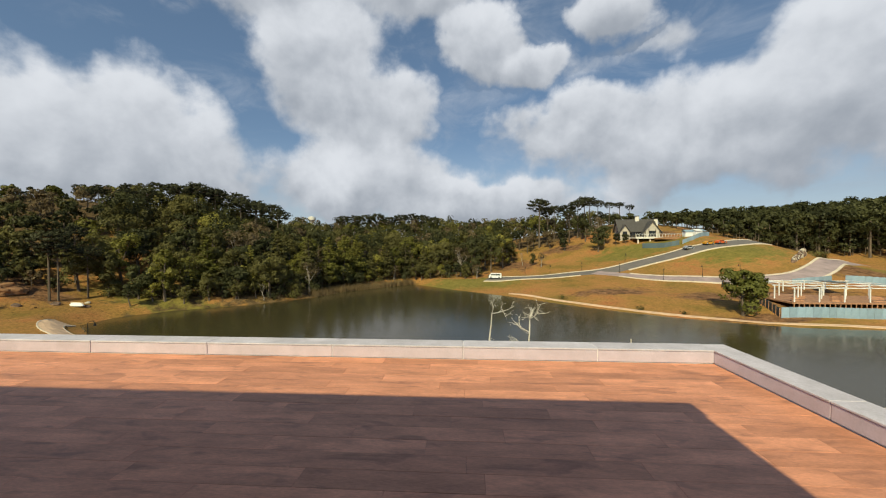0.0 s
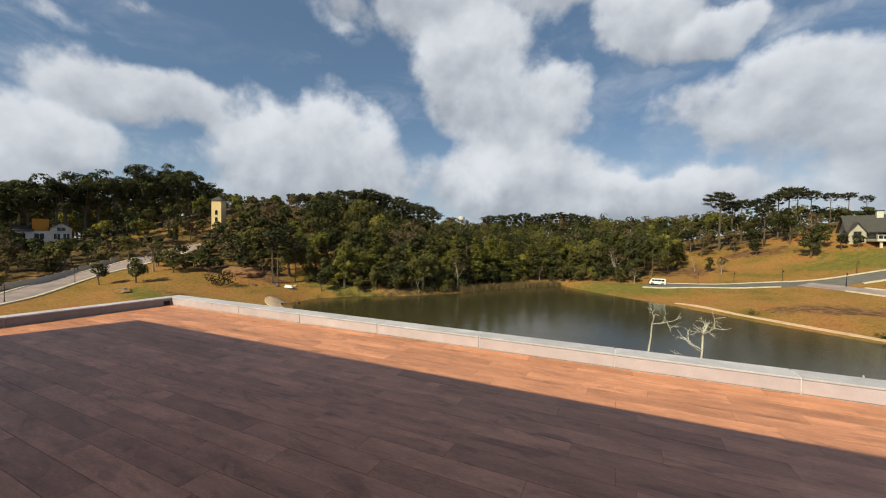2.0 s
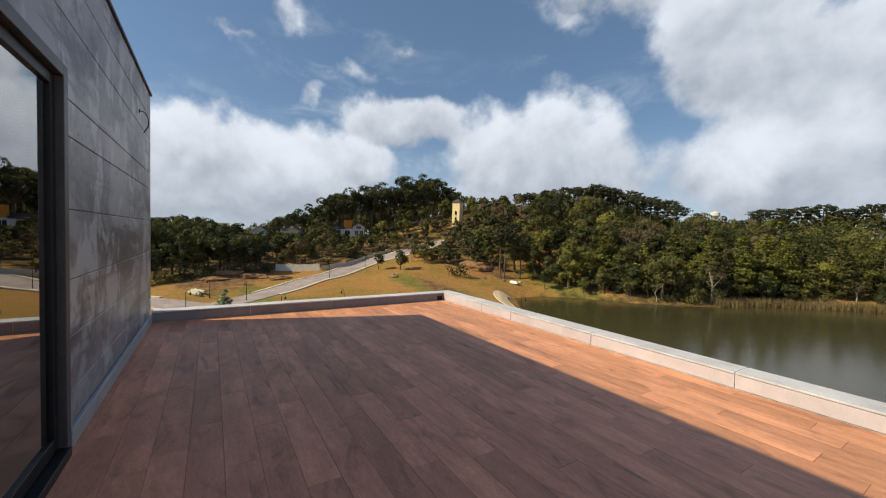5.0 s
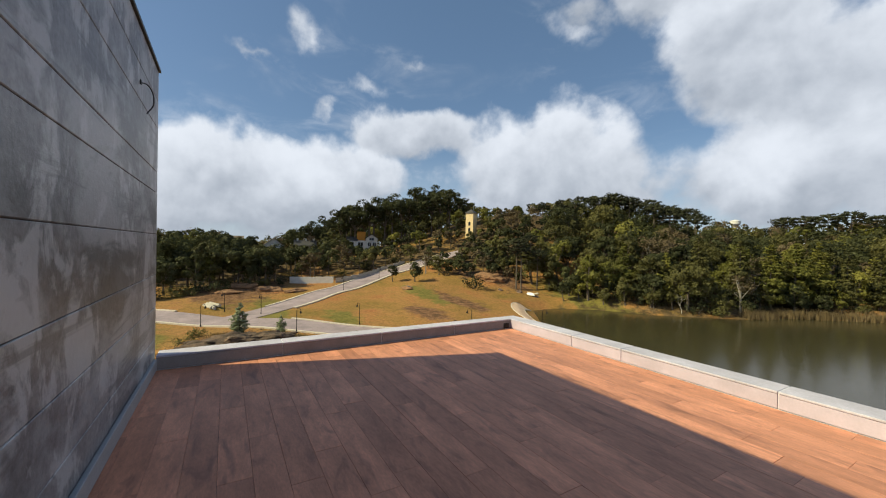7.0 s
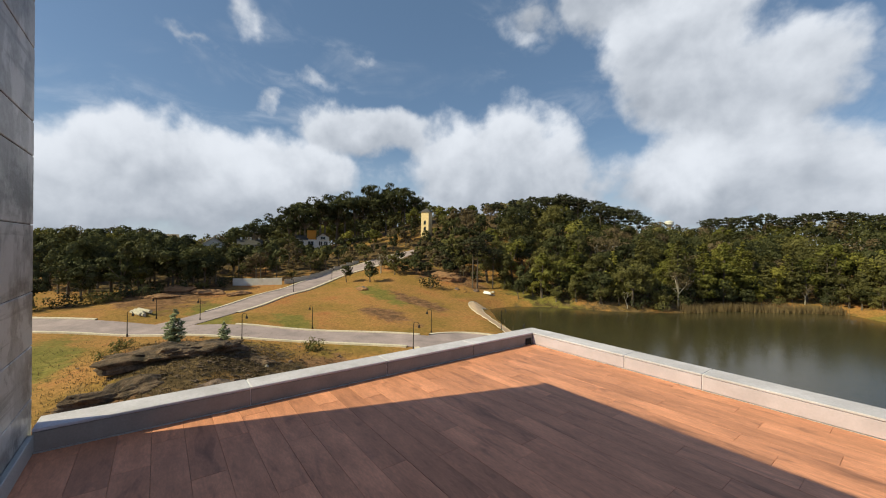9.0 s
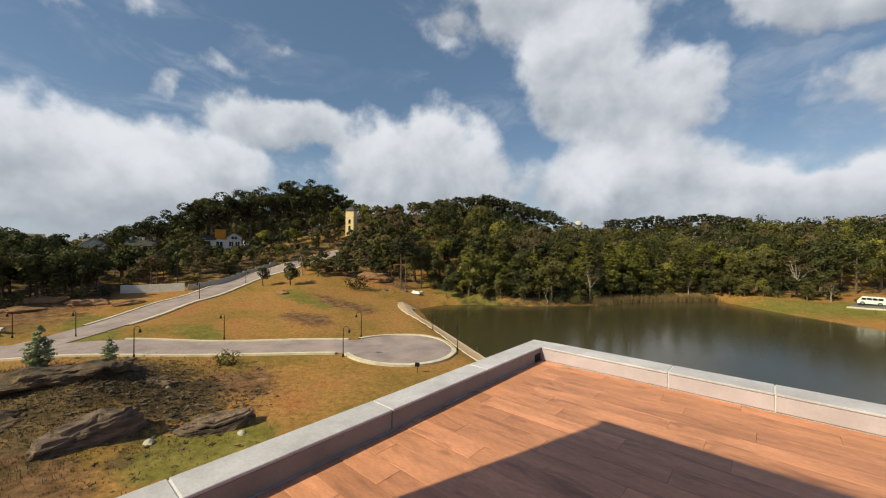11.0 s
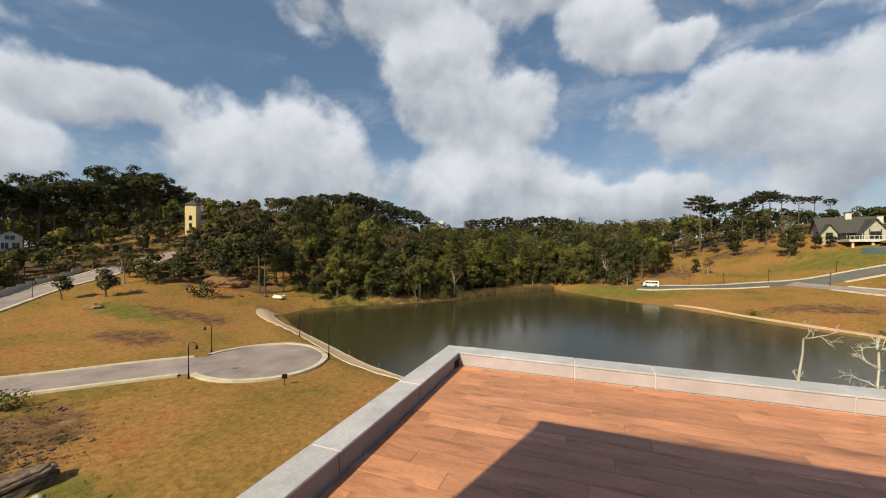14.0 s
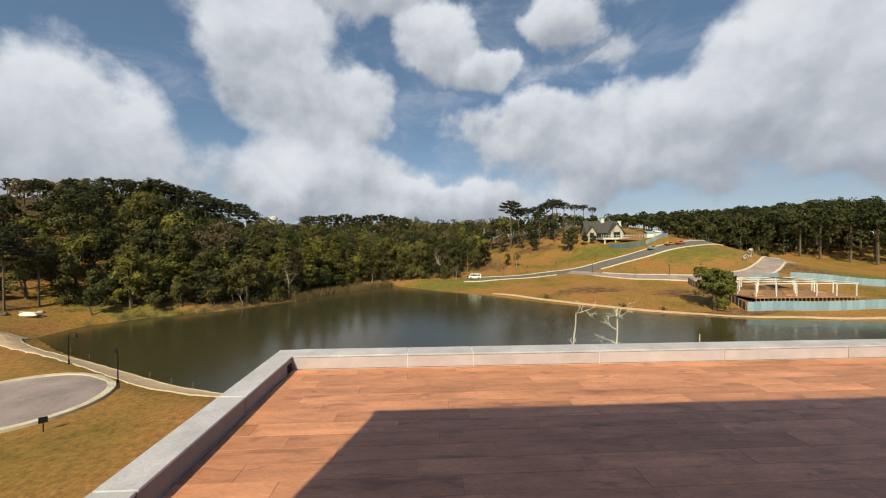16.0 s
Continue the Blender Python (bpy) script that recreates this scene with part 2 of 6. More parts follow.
def concrete_wall():
    """Grey board-marked concrete: pale bloom and dark damp in ragged patches, drips, tone by lift."""
    mat = material("board_marked_concrete", (0.20, 0.198, 0.205), rough=0.40, vary=0.5, grain=1.1, fine=18, bump=0.35, depth=0.01, by_object=0.14)
    nt = mat.node_tree
    link = nt.links.new
    p = nt.nodes["Principled BSDF"]
    tc = nt.nodes.new("ShaderNodeTexCoord")

    def patches(stretch, scale, lo, hi, most, tone):
        mp = nt.nodes.new("ShaderNodeMapping")
        mp.inputs["Scale"].default_value = stretch
        link(tc.outputs["Object"], mp.inputs[0])
        n = nt.nodes.new("ShaderNodeTexNoise")
        n.inputs["Scale"].default_value, n.inputs["Detail"].default_value, n.inputs["Roughness"].default_value = scale, 9, 0.62
        n.inputs["Distortion"].default_value = 0.35
        link(mp.outputs[0], n.inputs["Vector"])
        cut = nt.nodes.new("ShaderNodeMapRange")
        link(n.outputs["Fac"], cut.inputs[0])
        cut.inputs[1].default_value, cut.inputs[2].default_value, cut.inputs[4].default_value = lo, hi, most
        m = nt.nodes.new("ShaderNodeMix")
        m.data_type = "RGBA"
        link(cut.outputs[0], m.inputs["Factor"])
        link(p.inputs["Base Color"].links[0].from_socket, m.inputs["A"])
        m.inputs["B"].default_value = (*tone, 1)
        link(m.outputs["Result"], p.inputs["Base Color"])

    patches((0.55, 1, 0.8), 1.5, 0.48, 0.57, 0.80, (0.37, 0.375, 0.39))
    patches((1.1, 1, 0.7), 2.6, 0.52, 0.58, 0.70, (0.50, 0.505, 0.52))
    patches((0.5, 1, 1.3), 1.4, 0.54, 0.62, 0.82, (0.075, 0.073, 0.075))
    patches((0.25, 1, 4.0), 2.2, 0.59, 0.66, 0.55, (0.09, 0.09, 0.094))
    return mat


def glass(name):
    mat = bpy.data.materials.new(name)
    mat.use_nodes = True
    nt = mat.node_tree
    nt.nodes.clear()
    link = nt.links.new
    t, g, f, m = (nt.nodes.new("ShaderNode" + k) for k in ("BsdfTransparent", "BsdfGlossy", "Fresnel", "MixShader"))
    t.inputs[0].default_value = (0.84, 0.88, 0.89, 1)
    g.inputs["Roughness"].default_value = 0.0
    f.inputs[0].default_value = 13.0
    link(f.outputs[0], m.inputs[0])
    link(t.outputs[0], m.inputs[1])
    link(g.outputs[0], m.inputs[2])
    out = nt.nodes.new("ShaderNodeOutputMaterial")
    link(m.outputs[0], out.inputs[0])
    return mat


def water():
    mat = bpy.data.materials.new("lake_water")
    mat.use_nodes = True
    nt = mat.node_tree
    link = nt.links.new
    p = nt.nodes["Principled BSDF"]
    p.inputs["Base Color"].default_value = (0.050, 0.043, 0.020, 1)
    p.inputs["Roughness"].default_value, p.inputs["IOR"].default_value = 0.15, 1.33
    tc = nt.nodes.new("ShaderNodeTexCoord")
    mp = nt.nodes.new("ShaderNodeMapping")
    mp.inputs["Scale"].default_value = (0.8, 1.6, 1)
    link(tc.outputs["Object"], mp.inputs[0])
    n = nt.nodes.new("ShaderNodeTexNoise")
    n.inputs["Scale"].default_value, n.inputs["Detail"].default_value = 1.6, 5
    link(mp.outputs[0], n.inputs["Vector"])
    b = nt.nodes.new("ShaderNodeBump")
    b.inputs["Strength"].default_value, b.inputs["Distance"].default_value = 0.13, 0.10
    link(n.outputs["Fac"], b.inputs["Height"])
    link(b.outputs[0], p.inputs["Normal"])
    return mat


def ground_cover():
    """Winter grass with bare red earth and litter; the zones are stored on the ground's corners."""
    mat = bpy.data.materials.new("ground_cover")
    mat.use_nodes = True
    nt = mat.node_tree
    link = nt.links.new
    p = nt.nodes["Principled BSDF"]
    p.inputs["Roughness"].default_value = 0.95
    p.inputs["Specular IOR Level"].default_value = 0.15
    tc = nt.nodes.new("ShaderNodeTexCoord")

    def noise_at(scale, detail, rough=0.6):
        n = nt.nodes.new("ShaderNodeTexNoise")
        n.inputs["Scale"].default_value, n.inputs["Detail"].default_value = scale, detail
        n.inputs["Roughness"].default_value = rough
        link(tc.outputs["Object"], n.inputs["Vector"])
        return n.outputs["Fac"]

    def ramp(value, stops):
        r = nt.nodes.new("ShaderNodeValToRGB")
        while len(r.color_ramp.elements) < len(stops):
            r.color_ramp.elements.new(0.5)
        for e, (pos, c) in zip(r.color_ramp.elements, stops):
            e.position, e.color = pos, (*c, 1)
        link(value, r.inputs[0])
        return r.outputs[0]

    def mix(fac, a, b, blend="MIX"):
        n = nt.nodes.new("ShaderNodeMix")
        n.data_type, n.blend_type = "RGBA", blend
        if isinstance(fac, float):
            n.inputs["Factor"].default_value = fac
        else:
            link(fac, n.inputs["Factor"])
        link(a, n.inputs["A"])
        link(b, n.inputs["B"])
        return n.outputs["Result"]

    grass = ramp(noise_at(0.09, 6, 0.65), [(0.30, (0.165, 0.122, 0.028)), (0.44, (0.27, 0.155, 0.044)), (0.56, (0.335, 0.172, 0.058)), (0.70, (0.35, 0.135, 0.052))])
    fresh = ramp(noise_at(0.5, 5), [(0.35, (0.145, 0.128, 0.028)), (0.65, (0.21, 0.168, 0.045))])
    earth = ramp(noise_at(0.7, 6), [(0.3, (0.07, 0.042, 0.022)), (0.5, (0.18, 0.092, 0.047)), (0.72, (0.31, 0.17, 0.092))])
    litter = ramp(noise_at(0.6, 8, 0.7), [(0.32, (0.035, 0.027, 0.014)), (0.5, (0.105, 0.068, 0.034)), (0.68, (0.20, 0.135, 0.07))])
    zones = nt.nodes.new("ShaderNodeVertexColor")
    zones.layer_name = "zones"
    sep = nt.nodes.new("ShaderNodeSeparateColor")
    link(zones.outputs[0], sep.inputs[0])

    def edge(channel):
        a = nt.nodes.new("ShaderNodeMath")
        a.operation = "ADD"
        link(sep.outputs[channel], a.inputs[0])
        s = nt.nodes.new("ShaderNodeMapRange")
        link(noise_at(0.33, 8, 0.72), s.inputs[0])
        s.inputs[3].default_value, s.inputs[4].default_value = -1.1, 1.1
        link(s.outputs[0], a.inputs[1])
        m = nt.nodes.new("ShaderNodeMapRange")
        link(a.outputs[0], m.inputs[0])
        m.inputs[1].default_value, m.inputs[2].default_value = 0.35, 0.65
        return m.outputs[0]

    colour = mix(edge(1), grass, fresh)
    colour = mix(edge(0), colour, earth)
    colour = mix(edge(2), colour, litter)
    blades = ramp(noise_at(2.2, 10, 0.82), [(0.32, (0.45, 0.45, 0.42)), (0.68, (1.5, 1.5, 1.5))])
    colour = mix(1.0, colour, blades, "MULTIPLY")
    link(colour, p.inputs["Base Color"])
    b = nt.nodes.new("ShaderNodeBump")
    b.inputs["Strength"].default_value, b.inputs["Distance"].default_value = 0.5, 0.12
    link(noise_at(3.0, 8, 0.75), b.inputs["Height"])
    link(b.outputs[0], p.inputs["Normal"])
    return mat


BOARD, CONCRETE, GLASS, WATER, GROUND = wood_tile(), concrete_wall(), glass("door_glass"), water(), ground_cover()
STONE = material("grey_coping_stone", (0.53, 0.495, 0.57), rough=0.75, vary=0.17, grain=3, fine=45, bump=0.12, by_object=0.06)
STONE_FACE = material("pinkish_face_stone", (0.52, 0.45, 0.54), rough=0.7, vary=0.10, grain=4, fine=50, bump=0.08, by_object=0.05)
# face stone darkened: shade of the left parapet's inner side is in the colour
STONE_FACE_SHADED = material("shaded_face_stone", (0.26, 0.232, 0.225), rough=0.75, vary=0.14, grain=4, fine=50, bump=0.08, by_object=0.05)
GROUT = material("white_grout", (0.74, 0.72, 0.76), rough=0.9, vary=0.1)
SCREED = material("dark_screed", (0.10, 0.085, 0.075), rough=0.9)
FLASHING = material("zinc_flashing", (0.36, 0.37, 0.39), rough=0.5, metal=0.3, vary=0.12, grain=3)
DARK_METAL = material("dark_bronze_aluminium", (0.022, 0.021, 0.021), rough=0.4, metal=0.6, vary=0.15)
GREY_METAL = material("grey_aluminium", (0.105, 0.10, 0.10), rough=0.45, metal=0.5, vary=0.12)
BLACK = material("black_rubber", (0.015, 0.015, 0.015), rough=0.7)
PLASTER = material("white_plaster", (0.72, 0.71, 0.68), rough=0.85, vary=0.06)
ASPHALT = material("block_paving", (0.30, 0.235, 0.245), rough=0.9, vary=0.16, grain=0.35, fine=5, bump=0.2, tint=(0.42, 0.32, 0.325))
ASPHALT_DARK = material("grey_asphalt", (0.15, 0.135, 0.13), rough=0.9, vary=0.16, grain=0.35, fine=5, bump=0.2)
KERB = material("kerb_concrete", (0.62, 0.53, 0.43), rough=0.9, vary=0.18, grain=0.8, fine=9)
PATHWAY = material("sandy_path_slabs", (0.64, 0.44, 0.30), rough=0.9, vary=0.16, grain=0.8, fine=9)
BARK = material("bark", (0.13, 0.10, 0.075), rough=0.95, vary=0.35, grain=2, fine=14, bump=0.5, stretch=(1, 1, 0.25))
PALE_BARK = material("pale_bark", (0.33, 0.29, 0.245), rough=0.95, vary=0.3, grain=2, fine=14, bump=0.4, stretch=(1, 1, 0.25))
DEAD_WOOD = material("bleached_dead_wood", (0.58, 0.54, 0.49), rough=0.9, vary=0.25, grain=2, fine=14, bump=0.3, stretch=(1, 1, 0.25))
LEAF_OLIVE = foliage("olive_leaves", (0.026, 0.028, 0.010), (0.185, 0.165, 0.052))
LEAF_DARK = foliage("dark_leaves", (0.018, 0.022, 0.011), (0.098, 0.100, 0.037))
LEAF_LIGHT = foliage("light_leaves", (0.065, 0.072, 0.014), (0.29, 0.26, 0.055))
LEAF_DRY = foliage("dry_leaves", (0.085, 0.062, 0.035), (0.21, 0.155, 0.085))
NEEDLE = foliage("araucaria_needles", (0.016, 0.019, 0.011), (0.058, 0.060, 0.028))
PINE_NEEDLE = foliage("pine_needles", (0.05, 0.062, 0.014), (0.22, 0.215, 0.05))
BLUE_PINE = foliage("young_pine_needles", (0.17, 0.19, 0.10), (0.38, 0.41, 0.24))
REED = foliage("reed_stalks", (0.17, 0.12, 0.06), (0.36, 0.26, 0.14))
ROCK = material("brown_layered_rock", (0.072, 0.045, 0.032), rough=0.9, vary=0.5, grain=1.4, fine=9, bump=0.9, stretch=(0.5, 0.5, 2.2), tint=(0.30, 0.20, 0.155), depth=0.12)
LEDGE = material("dark_earthy_rock", (0.055, 0.040, 0.030), rough=0.95, vary=0.55, grain=1.1, fine=7, bump=1.0, tint=(0.22, 0.14, 0.088), depth=0.15)
PALE_ROCK = material("pale_stone", (0.45, 0.40, 0.33), rough=0.9, vary=0.25, grain=4)
CREAM = material("cream_render", (0.80, 0.60, 0.33), rough=0.9, vary=0.08, grain=0.8)
WHITE_WALL = material("white_house_render", (0.66, 0.63, 0.58), rough=0.9, vary=0.10, grain=0.6)
# grey-beige that includes the tree shade on the lake house front
SHADED_BEIGE_WALL = material("shaded_beige_render", (0.44, 0.40, 0.35), rough=0.9, vary=0.14, grain=0.6)
ROOF_DARK = material("dark_roof_tiles", (0.07, 0.065, 0.065), rough=0.85, vary=0.25, grain=2, fine=8, bump=0.4)
ROOF_BROWN = material("brown_roof_tiles", (0.21, 0.165, 0.12), rough=0.85, vary=0.25, grain=2, fine=8, bump=0.4)
TIMBER = material("dark_timber", (0.06, 0.045, 0.035), rough=0.8, vary=0.2)
ORANGE = material("orange_render", (0.62, 0.25, 0.03), rough=0.85, vary=0.1)
WINDOW = material("dark_window_glass", (0.015, 0.018, 0.02), rough=0.08, vary=0.1, bump=0)
HOARDING = material("blue_hoarding_sheet", (0.25, 0.355, 0.46), rough=0.6, vary=0.14, grain=0.8, by_object=0.14)
HOARD_DARK = material("dark_blue_hoarding_sheet", (0.085, 0.125, 0.15), rough=0.6, vary=0.14, grain=0.8, by_object=0.12)
WHITE_STEEL = material("white_painted_steel", (0.78, 0.79, 0.80), rough=0.5, vary=0.05)
RAW_WOOD = material("formwork_timber", (0.42, 0.22, 0.125), rough=0.9, vary=0.3, grain=1.5, by_object=0.15)
CAR_WHITE = material("white_car_paint", (0.80, 0.80, 0.79), rough=0.25, vary=0.03, bump=0)
CAR_ORANGE = material("orange_car_paint", (0.62, 0.12, 0.02), rough=0.3, vary=0.08, bump=0)
CAR_YELLOW = material("yellow_car_paint", (0.60, 0.28, 0.02), rough=0.3, vary=0.08, bump=0)
CAR_SILVER = material("silver_car_paint", (0.45, 0.47, 0.50), rough=0.25, metal=0.4, vary=0.03, bump=0)

# ---- helpers for meshes ----
def mesh_object(name, verts, faces, mat, parent=None, smooth=False):
    me = bpy.data.meshes.new(name)
    me.from_pydata([tuple(v) for v in verts], [], [tuple(f) for f in faces])
    me.materials.append(mat)
    if smooth:
        me.polygons.foreach_set("use_smooth", [True] * len(me.polygons))
    me.update()
    ob = new(name, me)
    ob.parent = parent
    return ob


def part(name, bm, mat, parent=None, label="", smooth=False):
    """Links a bmesh as one mesh object under a thing or a part."""
    bmesh.ops.recalc_face_normals(bm, faces=bm.faces)
    me = bpy.data.meshes.new(name)
    bm.to_mesh(me)
    bm.free()
    me.materials.append(mat)
    if smooth:
        me.polygons.foreach_set("use_smooth", [True] * len(me.polygons))
    ob = new(name, me)
    ob.parent = parent
    return tagged(ob, label)


def box(x0, x1, y0, y1, z0, z1, bevel=0.0, bm=None):
    """A box as a bmesh, its edges rounded by bevel metres; joined into bm if one is given."""
    own = bmesh.new()
    bmesh.ops.create_cube(own, size=1.0, matrix=Matrix.Translation(((x0 + x1) / 2, (y0 + y1) / 2, (z0 + z1) / 2)) @ Matrix.Diagonal((x1 - x0, y1 - y0, z1 - z0, 1)))
    if bevel:
        bmesh.ops.bevel(own, geom=own.edges[:], offset=bevel, segments=1, affect="EDGES")
    if bm is None:
        return own
    me = bpy.data.meshes.new("tmp")
    own.to_mesh(me)
    own.free()
    bm.from_mesh(me)
    bpy.data.meshes.remove(me)
    return bm


def rod(a, b, r0, r1=None, sides=6, bm=None):
    """A tapered round bar from a to b."""
    bm = bm or bmesh.new()
    a, b = Vector(a), Vector(b)
    r1 = r0 if r1 is None else r1
    q = (b - a).to_track_quat("Z", "Y").to_matrix().to_4x4()
    bmesh.ops.create_cone(bm, cap_ends=True, segments=sides, radius1=r0, radius2=r1, depth=(b - a).length,
                          matrix=Matrix.Translation((a + b) / 2) @ q)
    return bm


def thing(name, x, y, z, label, category, group="", turn=0.0, kind=""):
    ob = new(name)
    ob.empty_display_size = 0.2
    ob.matrix_basis = pose(x, y, z, 0, 0, turn)
    return tagged(ob, label, category, group, kind)


# ---- the lie of the land ----
WATER_LEVEL = -12.4
SHORE = [(-56, 54.5), (-46, 47), (-36, 41), (-23, 33.5), (-12, 29.5), (2, 27), (20, 26), (34, 26), (43.2, 28.5), (60, 34), (90, 40), (95, 54),
         (75, 57.5), (62, 59), (55, 62), (48, 66), (40, 71.5), (31, 79.5), (20, 92), (5, 105), (-8, 118.5), (-14, 113),
         (-26.5, 97.5), (-29, 87.5), (-39, 75.5), (-51, 67.8), (-56, 60.5)]
HILLS = [  # x, y, height, spread
    (-132, 106, 25, 40), (-88, 128, 7, 26), (85, 172, 14, 34), (95, 119, 7.5, 20), (195, 205, 20, 50), (-170, 0, 7.5, 36),
    (-36.5, -1.0, 1.7, 4.0), (-43, -5.5, 1.5, 4.5), (-31, -3.5, 0.6, 3.0), (-90, -6, 0.6, 12), (20, 260, 8, 60),
]


def shore_gap(x, y):
    """Distance to the shoreline, negative on the water."""
    x, y = np.asarray(x, float), np.asarray(y, float)
    best = np.full(x.shape, 1e9)
    inside = np.zeros(x.shape, bool)
    for (x0, y0), (x1, y1) in zip(SHORE, SHORE[1:] + SHORE[:1]):
        ex, ey = x1 - x0, y1 - y0
        u = np.clip(((x - x0) * ex + (y - y0) * ey) / (ex * ex + ey * ey), 0, 1)
        best = np.minimum(best, np.hypot(x - x0 - u * ex, y - y0 - u * ey))
        cross = (y0 > y) != (y1 > y)
        inside ^= cross & (x < (y - y0) * ex / (ey if ey else 1e-9) + x0)
    return np.where(inside, -best, best)


def smooth(u):
    u = np.clip(u, 0, 1)
    return u * u * (3 - 2 * u)


def height(x, y):
    x, y = np.asarray(x, float), np.asarray(y, float)
    d = shore_gap(x, y)
    z = np.where(d < 0, np.maximum(d * 0.35, -1.5) - 0.06, 0.22 * smooth(d / 1.2) + 1.5 * smooth((d - 0.8) / (4 + 11 * smooth((x + 5) / 25))) - 0.04)
    lift = np.zeros_like(z)
    for hx, hy, h, s in HILLS:
        lift = lift + h * np.exp(-((x - hx) ** 2 + (y - hy) ** 2) / (2 * s * s))
    lift = lift + 6.0 * smooth((y - 125) / 90)
    z = z + lift * smooth(d / 28)
    z = z + 0.12 * smooth(d / 4) * (np.sin(x * 0.31 + 1.3 * np.sin(y * 0.17)) + np.sin(y * 0.27 + x * 0.11))
    return WATER_LEVEL + z


def steps(lo, hi, fine_lo, fine_hi, fine):
    core = list(np.arange(fine_lo, fine_hi + 0.01, fine))
    left, right, w, v = [], [], fine_lo, fine_hi
    gap = fine
    while w > lo:
        gap *= 1.35
        w -= gap
        left.append(max(w, lo))
    gap = fine
    while v < hi:
        gap *= 1.35
        v += gap
        right.append(min(v, hi))
    return np.array(left[::-1] + core + right)


GX, GY = steps(-3000, 3000, -160, 200, 1.6), steps(-3000, 3000, -40, 230, 1.6)
GRID_X, GRID_Y = np.meshgrid(GX, GY, indexing="ij")
GRID_Z = height(GRID_X, GRID_Y)


def gz(x, y):
    """Height of the ground sheet at a place."""
    i = int(np.clip(np.searchsorted(GX, x) - 1, 0, len(GX) - 2))
    j = int(np.clip(np.searchsorted(GY, y) - 1, 0, len(GY) - 2))
    u, v = (x - GX[i]) / (GX[i + 1] - GX[i]), (y - GY[j]) / (GY[j + 1] - GY[j])
    a, b, c, d = GRID_Z[i, j], GRID_Z[i + 1, j], GRID_Z[i + 1, j + 1], GRID_Z[i, j + 1]
    return float(a + (b - a) * u + (c - b) * v) if u >= v else float(a + (c - d) * u + (d - a) * v)


EARTH = [(-88, -4, 14, 8), (-100, 4, 10, 6), (-75, 62, 9, 5), (-82, 55, 8, 5), (-33, 8.8, 4.5, 2.8), (62, 79, 8, 4), (45, 88, 10, 4),
         (28, 137, 9, 8), (78, 76, 12, 8), (-105, 52, 8, 6), (62, 64, 10, 2.5), (-60, 38, 9, 3), (-96, 62, 8, 6), (-52, 26, 8, 3), (84, 146, 9, 5), (48, 151, 9, 5), (110, 96, 12, 6), (-25, -6, 5, 4), (-29.5, -6.5, 5, 4)]
FRESH = [(-68, 34, 12, 3), (-22, 3.5, 6, 4), (-55, 12, 6, 2.5), (70, 130, 18, 9), (12, 112, 22, 7), (88, 110, 14, 8), (125, 96, 18, 12), (-52, 70, 18, 5), (-66, 2, 14, 3), (-22, 34, 6, 3), (-48, -14, 12, 3), (118, 122, 10, 5)]
WOODED = [(-50, 100, 34, 30), (-110, 100, 30, 30), (-10, 145, 32, 20), (-150, 70, 30, 40), (170, 190, 60, 40), (-112, -4, 14, 18), (-37, -1.5, 9, 6.5), (-33, 4, 5, 3), (-98, 73, 16, 12), (-86, 76, 14, 10), (55, 175, 30, 14), (-150, 0, 40, 60), (30, 250, 200, 70), (110, 178, 26, 12), (-112, 40, 12, 24), (150, 150, 50, 10), (-92, 60, 13, 8)]


def zone(spots):
    total = np.zeros_like(GRID_X)
    for cx, cy, rx, ry in spots:
        total = np.maximum(total, np.exp(-(((GRID_X - cx) / rx) ** 2 + ((GRID_Y - cy) / ry) ** 2) * 0.8))
    return total


def build_ground():
    nx, ny = GRID_X.shape
    verts = np.stack([GRID_X, GRID_Y, GRID_Z], -1).reshape(-1, 3)
    idx = np.arange(nx * ny).reshape(nx, ny)
    a, b, c, d = (s.ravel() for s in (idx[:-1, :-1], idx[1:, :-1], idx[1:, 1:], idx[:-1, 1:]))
    faces = np.concatenate([np.stack([a, b, c], 1), np.stack([a, c, d], 1)])
    ob = mesh_object("ground", verts, faces, GROUND, smooth=True)
    layer = ob.data.color_attributes.new("zones", "FLOAT_COLOR", "POINT")
    tone = np.stack([zone(EARTH), zone(FRESH), zone(WOODED), np.ones_like(GRID_X)], -1).reshape(-1)
    layer.data.foreach_set("color", tone.astype(np.float32))
    tagged(ob, "dry winter grass with bare red earth patches around the lake", "ground", kind="structure")
    lake = mesh_object("water", [(-66, 20, WATER_LEVEL), (105, 20, WATER_LEVEL), (105, 126, WATER_LEVEL), (-66, 126, WATER_LEVEL)], [(0, 1, 2, 3)], WATER)
    tagged(lake, "calm olive-brown lake water with faint ripples", "lake", kind="structure")


build_ground()


def curve_points(knots, gap=1.5, closed=False):
    """Points along a smooth line through the knots, even in plan."""
    k = [Vector((*p, 0)) for p in knots]
    if closed:
        k = [k[-1]] + k + [k[0], k[1]]
    else:
        k = [k[0] * 2 - k[1]] + k + [k[-1] * 2 - k[-2]]
    out = []
    for p0, p1, p2, p3 in zip(k, k[1:], k[2:], k[3:]):
        n = max(2, int((p2 - p1).length / gap))
        for i in range(n):
            u = i / n
            out.append(0.5 * (2 * p1 + (p2 - p0) * u + (2 * p0 - 5 * p1 + 4 * p2 - p3) * u * u + (3 * p1 - p0 - 3 * p2 + p3) * u ** 3))
    if not closed:
        out.append(k[-2].copy())
    return out


